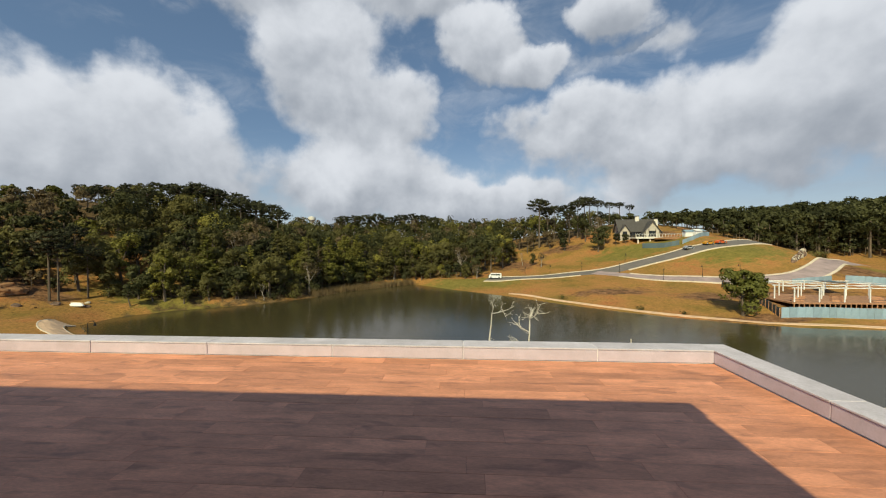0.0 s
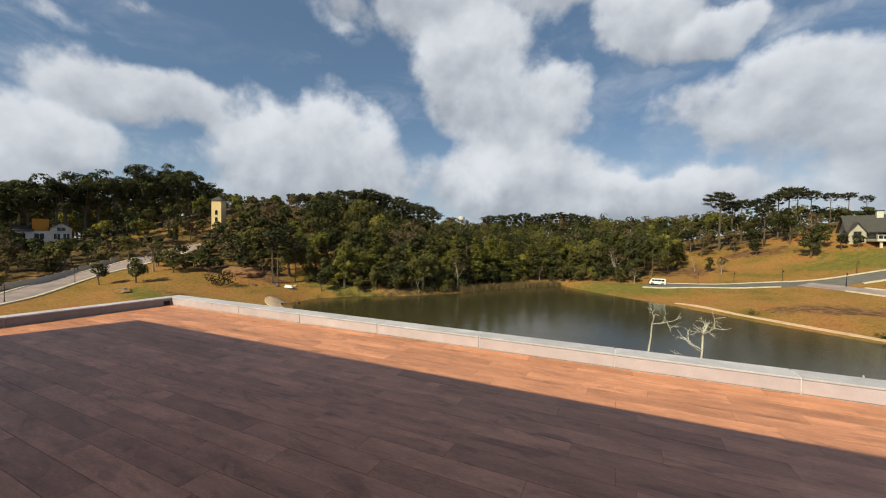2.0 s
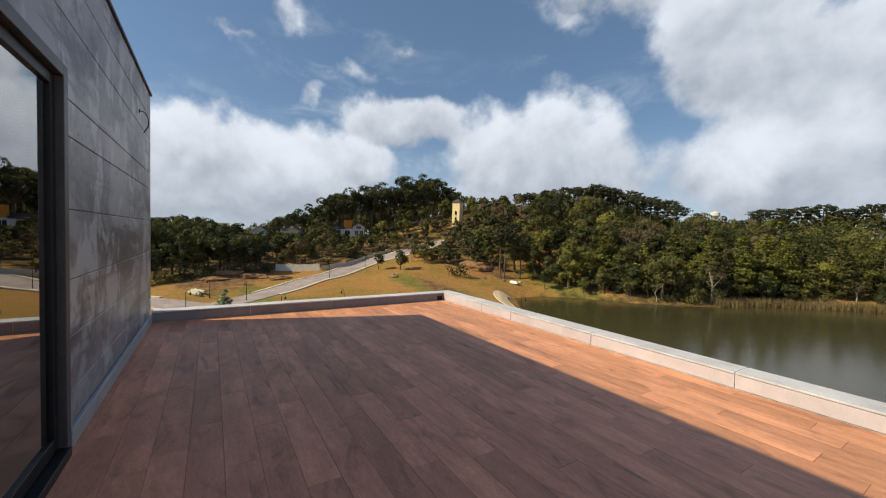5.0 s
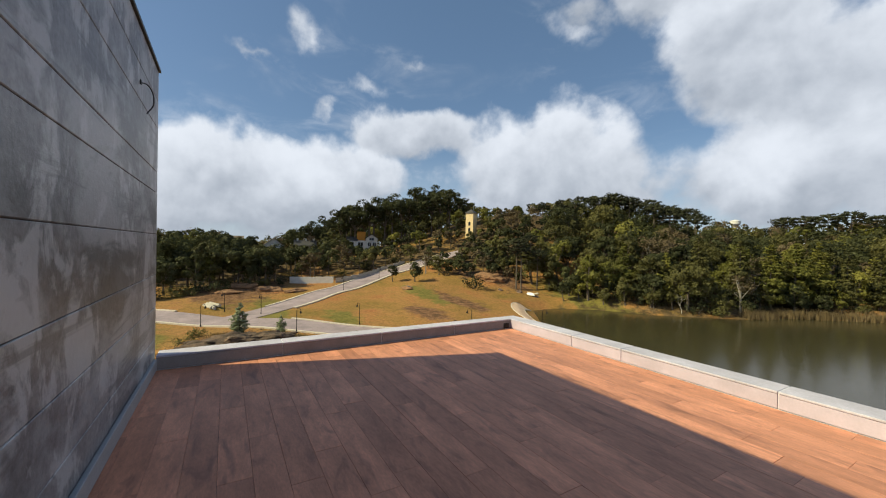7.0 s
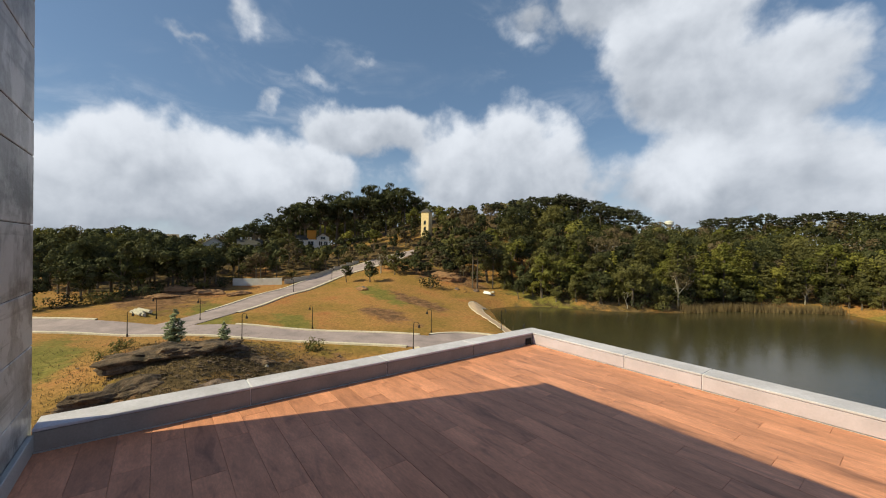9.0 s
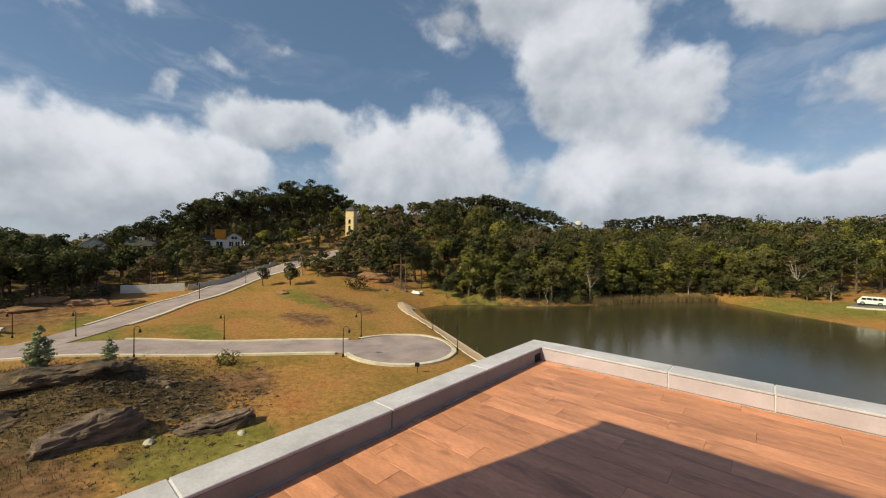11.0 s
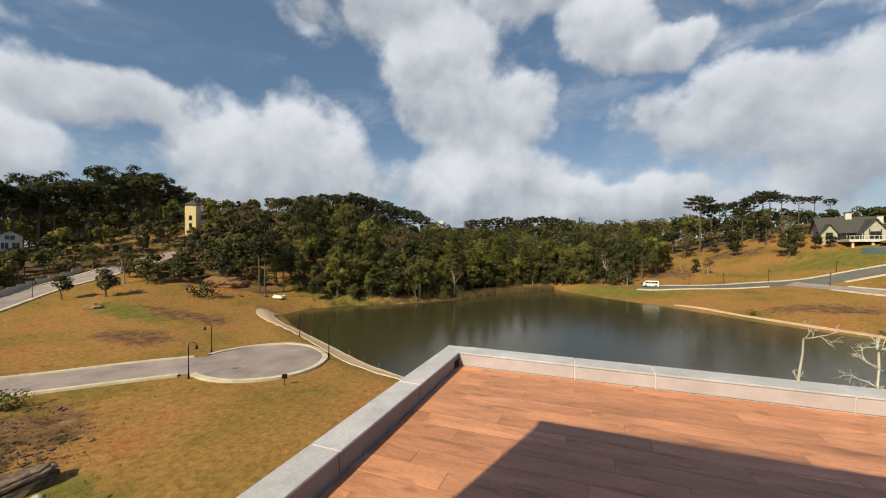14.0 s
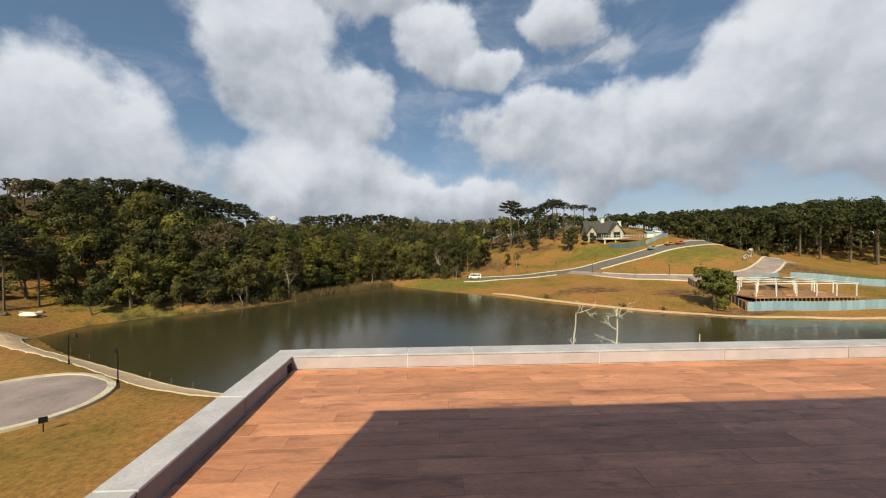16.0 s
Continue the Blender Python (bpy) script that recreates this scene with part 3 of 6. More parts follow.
def sides_of(line, closed=False):
    out = []
    n = len(line)
    for i in range(n):
        a = line[(i - 1) % n] if closed or i else line[0]
        b = line[(i + 1) % n] if closed or i < n - 1 else line[-1]
        t = (b - a).normalized()
        out.append(Vector((-t.y, t.x, 0)))
    return out


def ribbon(name, line, w0, w1, lift, mat, closed=False, thick=0.5, across=5):
    """A strip draped on the ground, from w0 to w1 to the left of the line, with sides going down into it."""
    side = sides_of(line, closed)
    verts, faces = [], []
    n, m = len(line), across + 2
    for p, s in zip(line, side):
        row = []
        for k in range(across):
            q = p + s * (w0 + (w1 - w0) * k / (across - 1))
            row.append(Vector((q.x, q.y, gz(q.x, q.y) + lift)))
        verts += [row[0] - Vector((0, 0, thick)), *row, row[-1] - Vector((0, 0, thick))]
    for i in range(n if closed else n - 1):
        j = (i + 1) % n
        for k in range(m - 1):
            faces.append((i * m + k, j * m + k, j * m + k + 1, i * m + k + 1))
    return mesh_object(name, verts, faces, mat)


def road(knots, width, name, label, kerb_sides=(1, -1)):
    line = curve_points(knots, 1.2)
    tagged(ribbon(name, line, -width / 2, width / 2, 0.07, ASPHALT, across=7), label, "road", kind="structure")
    for s in kerb_sides:
        lo, hi = sorted((s * width / 2, s * (width / 2 + 0.32)))
        tagged(ribbon("kerb", line, lo, hi, 0.19, KERB, across=2), "pale concrete kerb along the road", "kerb", kind="structure")

# ---- terrace ----
XR, YW, PARAPET, PW, PW_LEFT = 12.16, -5.28, 0.17, 0.29, 0.235
JOINTS = [0.0, 1.42, 2.25, 3.89, 5.57, 7.30, 9.03, 10.74, XR]
BACK = -9.5


def build_terrace():
    slab = part("terrace_slab", box(-PW - 0.02, XR + PW + 0.02, BACK, PW + 0.02, -0.55, -0.035), SCREED)
    tagged(slab, "dark screed bed of the roof terrace", "slab", kind="structure")
    # boards in staggered rows along the front
    deck = tagged(new("floor"), "roof terrace floor of brown wood-look boards", "floor", kind="structure")
    pace, wide, gap = 1.2, 0.2, 0.0016
    meshes = {}
    rows = int(math.ceil(-YW / wide))
    rnd = random.Random(4)
    for r in range(rows):
        y1 = -r * wide - 0.006
        y0 = max(y1 - wide + gap, YW + 0.02)
        x = -[0.35, 0.95, 0.65, 0.15, 0.8, 0.5][r % 6] - rnd.uniform(0, 0.12)
        while x < XR:
            a, b = max(x, 0.012), min(x + pace - gap, XR - 0.012)
            x += pace
            if b - a < 0.06:
                continue
            key = (round(b - a, 4), round(y1 - y0, 3))
            if key not in meshes:
                bm = box(0, b - a, 0, y1 - y0, -0.03, 0.0, 0.0011)
                me = bpy.data.meshes.new("board")
                bm.to_mesh(me)
                bm.free()
                me.materials.append(BOARD)
                meshes[key] = me
            ob = new("board", meshes[key])
            ob.location = (a, y0, rnd.uniform(-0.0008, 0.0008))
            ob.parent = deck
    side = part("floor_side", box(9.9, XR - 0.012, BACK, YW + 0.015, -0.03, -0.002), BOARD)
    tagged(side, "wood-look boards beside the house", "floor", kind="structure")
    # parapets: grout core, face slabs and coping slabs
    def parapet(name, x0, x1, y0, y1, cuts, along, inward, face=STONE_FACE):
        wall = tagged(new(name), "low parapet of pale stone slabs with white grout joints", "parapet", kind="structure")
        part("core", box(x0 + 0.012, x1 - 0.012, y0 + 0.012, y1 - 0.012, -0.6, PARAPET - 0.006), GROUT, wall)
        for a, b in zip(cuts, cuts[1:]):
            g = 0.005
            lo, hi = a + g, b - g
            if along == "x":
                part("coping_slab", box(lo, hi, y0 - 0.004, y1 + 0.012, PARAPET - 0.022, PARAPET, 0.004), STONE, wall)
                f0, f1 = (y0, y0 + 0.02) if inward < 0 else (y1 - 0.02, y1)
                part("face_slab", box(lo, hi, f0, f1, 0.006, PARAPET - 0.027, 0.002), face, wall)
            else:
                part("coping_slab", box(x0 - 0.008, x1 + 0.008, lo, hi, PARAPET - 0.022, PARAPET, 0.004), STONE, wall)
                f0, f1 = (x0, x0 + 0.02) if inward < 0 else (x1 - 0.02, x1)
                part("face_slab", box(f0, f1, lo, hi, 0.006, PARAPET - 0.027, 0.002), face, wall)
        return wall
    parapet("parapet_front", -0.004, XR + 0.004, 0.0, PW, JOINTS, "x", -1)
    left = parapet("parapet_left", -PW_LEFT, 0.0, YW + 0.02, PW, [YW + 0.02, -3.9, -2.51, -1.21, PW], "y", 1, STONE_FACE_SHADED)
    parapet("parapet_right", XR, XR + PW, BACK, PW, [BACK, -7.2, -5.5, -3.7, -1.96, -1.49, PW], "y", -1)
    # rain outlet low in the corner
    spout = thing("rain_outlet", 0, -0.10, 0, "black rain outlet at the foot of the parapet", "drain")
    bm = box(0.001, 0.012, -0.06, 0.06, 0.004, 0.10, 0.002)
    part("grate", bm, BLACK, spout)
    bm = bmesh.new()
    for k in range(5):
        box(0.012, 0.017, -0.05 + k * 0.022, -0.043 + k * 0.022, 0.012, 0.092, 0, bm)
    part("bars", bm, BLACK, spout)
    spout.location.x = 0.001


DOOR_X0, DOOR_X1, DOOR_H = 3.88, 7.9, 2.45
HOUSE_X0, HOUSE_X1, HOUSE_TOP, HOUSE_BACK = -0.13, 9.85, 3.46, -14.0


def build_house():
    w = 0.22
    front = tagged(new("wall_front"), "board-marked grey concrete house wall with stains", "wall", kind="structure")
    # concrete lifts, recessed joints between them
    lifts = [-0.55, 0.35, 0.72, 1.10, 1.57, 2.05, 2.29, 2.80, 3.12, HOUSE_TOP]
    def lift(x0, x1, z0, z1):
        part("concrete_panel", box(x0, x1, YW - w, YW, z0 + 0.003, z1 - 0.003, 0.004), CONCRETE, front)
    for z0, z1 in zip(lifts, lifts[1:]):
        if z0 >= DOOR_H:
            lift(HOUSE_X0, HOUSE_X1, z0, z1)
        else:
            lift(HOUSE_X0, DOOR_X0, z0, z1)
            lift(DOOR_X1, HOUSE_X1, z0, z1)
            if z1 > DOOR_H:
                lift(DOOR_X0 + 0.002, DOOR_X1 - 0.002, DOOR_H, z1)
            if z0 < 0:
                lift(DOOR_X0 + 0.002, DOOR_X1 - 0.002, z0, -0.03)
    part("joint_fill", box(HOUSE_X0 + 0.01, DOOR_X0 - 0.004, YW - w + 0.01, YW - 0.012, -0.5, HOUSE_TOP - 0.01), SCREED, front)
    part("joint_fill", box(DOOR_X0 - 0.003, HOUSE_X1 - 0.01, YW - w + 0.01, YW - 0.012, DOOR_H + 0.01, HOUSE_TOP - 0.01), SCREED, front)
    part("top_flashing", box(HOUSE_X0 - 0.02, HOUSE_X1 + 0.02, YW - w - 0.02, YW + 0.022, HOUSE_TOP, HOUSE_TOP + 0.035, 0.004), DARK_METAL, front, "thin dark metal flashing")
    base = tagged(part("baseboard", box(HOUSE_X0 + 0.13, DOOR_X0 - 0.01, YW + 0.002, YW + 0.035, 0.004, 0.13, 0.004), FLASHING),
                  "pale grey flashing strip at the foot of the wall", "skirting", kind="structure")
    tagged(part("baseboard", box(DOOR_X1 + 0.01, HOUSE_X1, YW + 0.002, YW + 0.035, 0.004, 0.13, 0.004), FLASHING),
           "pale grey flashing strip at the foot of the wall", "skirting", kind="structure")
    # the side wall has a tall window on the road side
    side = tagged(new("wall_left"), "grey concrete side wall with a tall window", "wall", kind="structure")
    wy0, wy1 = -9.8, -6.53
    for b in ((wy1, YW - w - 0.002, -0.55, HOUSE_TOP), (HOUSE_BACK, wy0, -0.55, HOUSE_TOP), (wy0 + 0.002, wy1 - 0.002, DOOR_H, HOUSE_TOP), (wy0 + 0.002, wy1 - 0.002, -0.55, 0.0)):
        part("concrete_panel", box(HOUSE_X0, HOUSE_X0 + w, *b), CONCRETE, side)
    win = tagged(new("window_1"), "tall fixed window in a dark aluminium frame", "window", kind="structure")
    fx0, fx1 = HOUSE_X0 + 0.08, HOUSE_X0 + 0.14
    for b in ((wy0 + 0.003, wy0 + 0.07, 0.002, DOOR_H - 0.002), (wy1 - 0.07, wy1 - 0.003, 0.002, DOOR_H - 0.002), (wy0 + 0.072, wy1 - 0.072, 0.002, 0.07), (wy0 + 0.072, wy1 - 0.072, DOOR_H - 0.07, DOOR_H - 0.002)):
        part("frame_bar", box(fx0, fx1, *b, 0.003), DARK_METAL, win)
    pane = part("pane", box(fx0 + 0.027, fx0 + 0.033, wy0 + 0.06, wy1 - 0.06, 0.06, DOOR_H - 0.06), GLASS, win)
    pane.visible_shadow = False
    for name, b in (("wall_right", (HOUSE_X1 - w, HOUSE_X1, HOUSE_BACK, YW - w - 0.002)),
                    ("wall_back", (HOUSE_X0 + w + 0.002, HOUSE_X1 - w - 0.002, HOUSE_BACK, HOUSE_BACK + w))):
        tagged(part(name, box(*b, -0.55, HOUSE_TOP), CONCRETE), "grey concrete house wall", "wall", kind="structure")
    i0, i1, j0, j1 = HOUSE_X0 + w + 0.003, HOUSE_X1 - w - 0.003, HOUSE_BACK + w + 0.003, YW - w - 0.003
    tagged(part("ceiling", box(i0, i1, j0, j1, 2.75, 3.2), PLASTER), "white plaster ceiling of the room", "ceiling", kind="structure")
    tagged(part("floor_inside", box(i0, i1, j0, j1, -0.3, 0.0), SCREED), "dark floor of the room behind the glass", "floor", kind="structure")
    # storeys below the terrace
    lower = tagged(new("wall_lower"), "grey concrete lower storeys of the house", "wall", kind="structure")
    part("storey", box(-0.2, XR + 0.2, HOUSE_BACK, 0.2, -14.0, -0.56), CONCRETE, lower)
    # sliding door
    door = tagged(new("door_1"), "tall dark aluminium sliding glass door, closed", "door", kind="structure")
    f = 0.075
    y0, y1 = YW - 0.10, YW + 0.03
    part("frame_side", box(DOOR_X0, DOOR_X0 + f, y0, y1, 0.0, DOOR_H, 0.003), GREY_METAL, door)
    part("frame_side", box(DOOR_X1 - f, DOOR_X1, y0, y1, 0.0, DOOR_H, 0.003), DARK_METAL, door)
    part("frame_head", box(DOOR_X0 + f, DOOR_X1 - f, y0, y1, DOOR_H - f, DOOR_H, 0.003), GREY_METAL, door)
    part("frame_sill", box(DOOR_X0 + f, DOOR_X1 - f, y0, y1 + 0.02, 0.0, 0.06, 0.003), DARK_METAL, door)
    mid = (DOOR_X0 + DOOR_X1) / 2
    for x0, x1, dy in ((DOOR_X0 + f, mid + 0.04, -0.012), (mid - 0.04, DOOR_X1 - f, -0.062)):
        leaf = part("door_leaf", box(x0 + 0.002, x0 + 0.072, YW + dy - 0.04, YW + dy, 0.064, DOOR_H - f - 0.004, 0.003), DARK_METAL, door)
        part("stile", box(x1 - 0.072, x1 - 0.002, YW + dy - 0.04, YW + dy, 0.064, DOOR_H - f - 0.004, 0.003), DARK_METAL, leaf)
        part("rail", box(x0 + 0.072, x1 - 0.072, YW + dy - 0.04, YW + dy, 0.064, 0.15, 0.003), DARK_METAL, leaf)
        part("rail", box(x0 + 0.072, x1 - 0.072, YW + dy - 0.04, YW + dy, DOOR_H - f - 0.074, DOOR_H - f - 0.004, 0.003), DARK_METAL, leaf)
        pane = part("pane", box(x0 + 0.065, x1 - 0.065, YW + dy - 0.024, YW + dy - 0.018, 0.14, DOOR_H - f - 0.068), GLASS, leaf, "clear glass pane mirroring the lake and sky")
        pane.visible_shadow = False
    # loose cable on the wall, and a bit of bent bar on the roof edge
    cable = thing("loose_cable", 0, 0, 0, "short black electric cable hanging out of the wall", "cable")
    cu = bpy.data.curves.new("wire", "CURVE")
    cu.dimensions, cu.bevel_depth, cu.bevel_resolution = "3D", 0.006, 2
    sp = cu.splines.new("BEZIER")
    pts = [(0.93, YW - 0.005, 2.96), (0.80, YW + 0.05, 2.97), (0.69, YW + 0.07, 2.86), (0.77, YW + 0.03, 2.72)]
    sp.bezier_points.add(len(pts) - 1)
    for bp, c in zip(sp.bezier_points, pts):
        bp.co, bp.handle_left_type, bp.handle_right_type = c, "AUTO", "AUTO"
    cu.materials.append(BLACK)
    wire = new("wire", cu)
    wire.parent = cable
    part("socket_box", box(0.91, 0.95, YW + 0.001, YW + 0.01, 2.94, 2.98, 0.002), BLACK, cable)
    bar = thing("bent_bar", 0, 0, 0, "thin steel bar standing on the wall top", "bar")
    part("stem", rod((0.55, YW - 0.06, HOUSE_TOP + 0.03), (0.55, YW - 0.05, HOUSE_TOP + 0.2), 0.006), DARK_METAL, bar)


build_terrace()
build_house()

# ---- roads, paths ----
def build_roads():
    line = [(-33, 23.4), (-37.5, 19.2), (-43.1, 13.9), (-47.9, 8.9), (-52.5, 4), (-58, -2.5), (-63.5, -9), (-69, -16), (-80, -28)]
    main = curve_points(line, 1.2)
    tagged(ribbon("road", main, -3.0, 3.0, 0.07, ASPHALT, across=7), "grey-pink paved road to the turning circle", "road", kind="structure")
    for a, s in ((-34.9, 1), (-34.9, -1)):
        edge = [p for p in main if p.x < a and (s < 0 or p.x < -62 or True)]
        if s > 0:
            runs = [edge]
        else:
            runs = [[p for p in edge if p.x > -54.5], [p for p in edge if p.x < -67]]
        for run in runs:
            lo, hi = sorted((s * 3.0, s * 3.45))
            tagged(ribbon("kerb", run, lo, hi, 0.2, KERB, across=2), "pale concrete kerb along the road", "kerb", kind="structure")
    up = curve_points([(-60, -5), (-65, 0.5), (-70.5, 6.2), (-82, 17.5), (-94.5, 33), (-97.6, 44), (-99.6, 56), (-98.5, 62)], 1.2)
    tagged(ribbon("road", up, -2.7, 2.7, 0.09, ASPHALT, across=7), "grey-pink paved road climbing the hill", "road", kind="structure")
    run = [p for p in up if 3 < p.y < 57]
    for lo, hi in ((-3.3, -2.7), (2.7, 3.1)):
        tagged(ribbon("kerb", run, lo, hi, 0.2, KERB, across=2), "pale concrete kerb along the hill road", "kerb", kind="structure")
    # turning circle: a disc of paving with a broad kerb, open towards the road
    cx, cy, r = -30.8, 25.6, 6.2
    ring = [Vector((cx + math.cos(a) * r / 2, cy + math.sin(a) * r / 2, 0)) for a in (k * math.tau / 48 for k in range(48))]
    tagged(ribbon("road", ring, -r / 2, r / 2 - 0.05, 0.085, ASPHALT, closed=True, across=8), "worn paved turning circle beside the lake", "road", kind="structure")
    arc = [Vector((cx + math.cos(a) * r, cy + math.sin(a) * r, 0)) for a in (radians(255 + k * 6) for k in range(50))]
    tagged(ribbon("kerb", arc, -0.55, 0.0, 0.2, KERB, across=3), "broad pale kerb round the turning circle", "kerb", kind="structure")
    walk_line = curve_points([(-56.6, 52.2), (-55.7, 49.6), (-53.0, 46.9), (-48.0, 44.0), (-37.0, 38.9), (-26.8, 33.4), (-18.8, 29.6), (-8, 26.6), (8, 24.2), (26, 23.2), (40, 25.2), (52, 29.5), (66, 33.5)], 1.0)
    tagged(ribbon("pavement", walk_line, -1.05, 1.6, 0.08, PATHWAY, across=5), "sandy footpath along the lake shore", "path", kind="structure")
    for lo, hi in ((-1.2, -1.05), (1.6, 1.75)):
        tagged(ribbon("kerb", walk_line, lo, hi, 0.13, KERB, across=2), "narrow pale kerb of the footpath", "kerb", kind="structure")
    far = curve_points([(20.5, 95.4), (22.5, 93.6), (31.9, 82.9), (41, 73.9), (48.7, 67.7), (56.3, 64.0), (63.4, 61.2), (76, 59.2), (92, 57)], 1.0)
    tagged(ribbon("pavement", far, -0.6, 0.6, 0.1, PATHWAY, across=3), "pale footpath along the far shore", "path", kind="structure")
    spur = curve_points([(15.6, 115.2), (22, 113.2), (34, 113.8), (46, 114.6), (57, 115.0), (69, 116), (80, 116.5), (90, 117.5), (104, 122)], 1.2)
    tagged(ribbon("road", spur, -2.8, 2.8, 0.07, ASPHALT_DARK, across=7), "grey road on the far side of the lake", "road", kind="structure")
    side = curve_points([(49, 114.4), (53, 110), (58.5, 102.5), (66, 95.5), (76, 91), (88, 90.5), (100, 97), (114, 108), (130, 118)], 1.2)
    tagged(ribbon("road", side, -2.3, 2.3, 0.09, ASPHALT, across=7), "grey road branching round the grass hill", "road", kind="structure")
    for ln, lo, hi in ((spur, 2.8, 3.3), ([p for p in spur if p.x < 44], -3.3, -2.8), ([p for p in spur if p.x > 58], -3.3, -2.8), ([p for p in side if p.y < 107], -2.8, -2.3), ([p for p in side if p.y < 107 or p.x > 80], 2.3, 2.8)):
        tagged(ribbon("kerb", ln, lo, hi, 0.22, KERB, across=2), "pale kerb of the road across the lake", "kerb", kind="structure")


build_roads()

# ---- trees ----
def leaf_mesh(p, normal, size, rng):
    """A three-cornered leaf spray at each place, facing its normal: vertices and faces."""
    n = len(p)
    normal = normal / (np.linalg.norm(normal, axis=1)[:, None] + 1e-9)
    side = np.cross(normal, rng.normal(size=(n, 3)))
    side /= np.linalg.norm(side, axis=1)[:, None] + 1e-9
    other = np.cross(normal, side)
    s = size * rng.uniform(0.6, 1.35, n)[:, None]
    v = np.stack([p - side * s * 0.46 - other * s * 0.3, p + side * s * 0.46 - other * s * 0.3, p + other * s * 0.62], 1).reshape(-1, 3)
    return v, np.arange(n * 3).reshape(-1, 3)


def sprays(centres, radius, count, size, rng, flat=0.8, lift=0.0):
    """Leaf sprays in clumps round the centres: vertices and faces."""
    c = np.repeat(np.asarray(centres, float), count, axis=0)
    n = len(c)
    d = rng.normal(size=(n, 3))
    d /= np.linalg.norm(d, axis=1)[:, None]
    r = np.repeat(np.asarray(radius, float), count) * rng.uniform(0.35, 1.0, n) ** 0.5
    p = c + d * r[:, None] * np.array([1, 1, flat])
    out = p - np.mean(centres, axis=0)
    out /= np.linalg.norm(out, axis=1)[:, None] + 1e-9
    return leaf_mesh(p, d * 0.8 + out * 0.8 + rng.normal(size=(n, 3)) * 0.4 + np.array([0, 0, 0.3 + lift]), size, rng)


def lobed(lobes, radius, count, size, rng, tufts=11, flat=0.85):
    """Leaf sprays that clothe rounded boughs, in tufts with gaps between them."""
    ps, ns = [], []
    for c, r in zip(lobes, radius):
        t = rng.normal(size=(tufts, 3)) + np.array([0, 0, 0.45])
        t /= np.linalg.norm(t, axis=1)[:, None]
        grade = rng.uniform(0.72, 1.12, tufts)
        pick = rng.integers(0, tufts, count)
        d = t[pick] + rng.normal(size=(count, 3)) * 0.30
        d /= np.linalg.norm(d, axis=1)[:, None]
        deep = grade[pick] * rng.uniform(0.80, 1.04, count)
        ps.append(np.asarray(c) + d * (r * deep)[:, None] * np.array([1, 1, flat]))
        ns.append(d * 1.1 + (d - t[pick]) * 0.9 + rng.normal(size=(count, 3)) * 0.38 + np.array([0, 0, 0.18]))
    return leaf_mesh(np.concatenate(ps), np.concatenate(ns), size, rng)


def limbs(spec, sides=5):
    """One bmesh of tapered bars: spec rows are (a, b, r0, r1)."""
    bm = bmesh.new()
    for a, b, r0, r1 in spec:
        rod(a, b, r0, r1, sides, bm)
    return bm


def grow(rng, base, way, length, radius, depth, spread=0.5, out=None, up=0.12):
    """Forked limbs, each a bar that bends a little."""
    out = [] if out is None else out
    base, way = Vector(base), Vector(way).normalized()
    mid = base + way * length * 0.5 + Vector(rng.normal(size=3)) * length * 0.05
    tip = base + way * length + Vector(rng.normal(size=3)) * length * 0.07
    out += [(base, mid, radius, radius * 0.82), (mid, tip, radius * 0.82, radius * 0.6)]
    if depth > 0:
        for k in range(int(rng.integers(2, 4))):
            turn = Vector(rng.normal(size=3)) * spread
            start = tip if k < 2 else mid
            grow(rng, start, way + turn + Vector((0, 0, up)), length * rng.uniform(0.55, 0.8), radius * 0.55, depth - 1, spread, out, up)
    return out


def broadleaf(seed, leaf, label, low=False, height=12.0, wide=0.34, clumps=105, leaves=27, size=0.40, bark=None):
    rng = np.random.default_rng(seed)
    t = thing("broadleaf_tree", 0, 0, 0, label, "tree", "lakeside forest")
    mid, tall = (0.50, 0.48) if low else (0.62, 0.37)
    rx, rz = wide * height, tall * height
    centre = np.array([0, 0, mid * height])
    n = 15
    blobs = rng.normal(size=(n, 3)) + np.array([0, 0, 0.25])
    blobs /= np.linalg.norm(blobs, axis=1)[:, None]
    blobs = centre + blobs * np.array([rx, rx, rz]) * rng.uniform(0.35, 0.74, (n, 1))
    reach = rx * rng.uniform(0.30, 0.50, n)
    cen = blobs + rng.normal(size=(n, 3)) * reach[:, None] * 0.5
    v, f = lobed(blobs, reach, int(clumps * leaves * 1.35 / n), size, rng)
    lean = rng.normal(size=2) * 0.03 * height
    spec = [((0, 0, -0.4), (lean[0], lean[1], 0.3 * height), 0.028 * height, 0.019 * height)]
    top = Vector((lean[0], lean[1], 0.3 * height))
    for b in blobs[:6]:
        spec.append((top, Vector(b), 0.012 * height, 0.004 * height))
        spec.append((Vector(b), Vector(cen[int(rng.integers(0, n))]), 0.005 * height, 0.002 * height))
    part("trunk", limbs(spec), bark or BARK, t)
    mesh_object("crown", v, f, leaf, t)
    return t


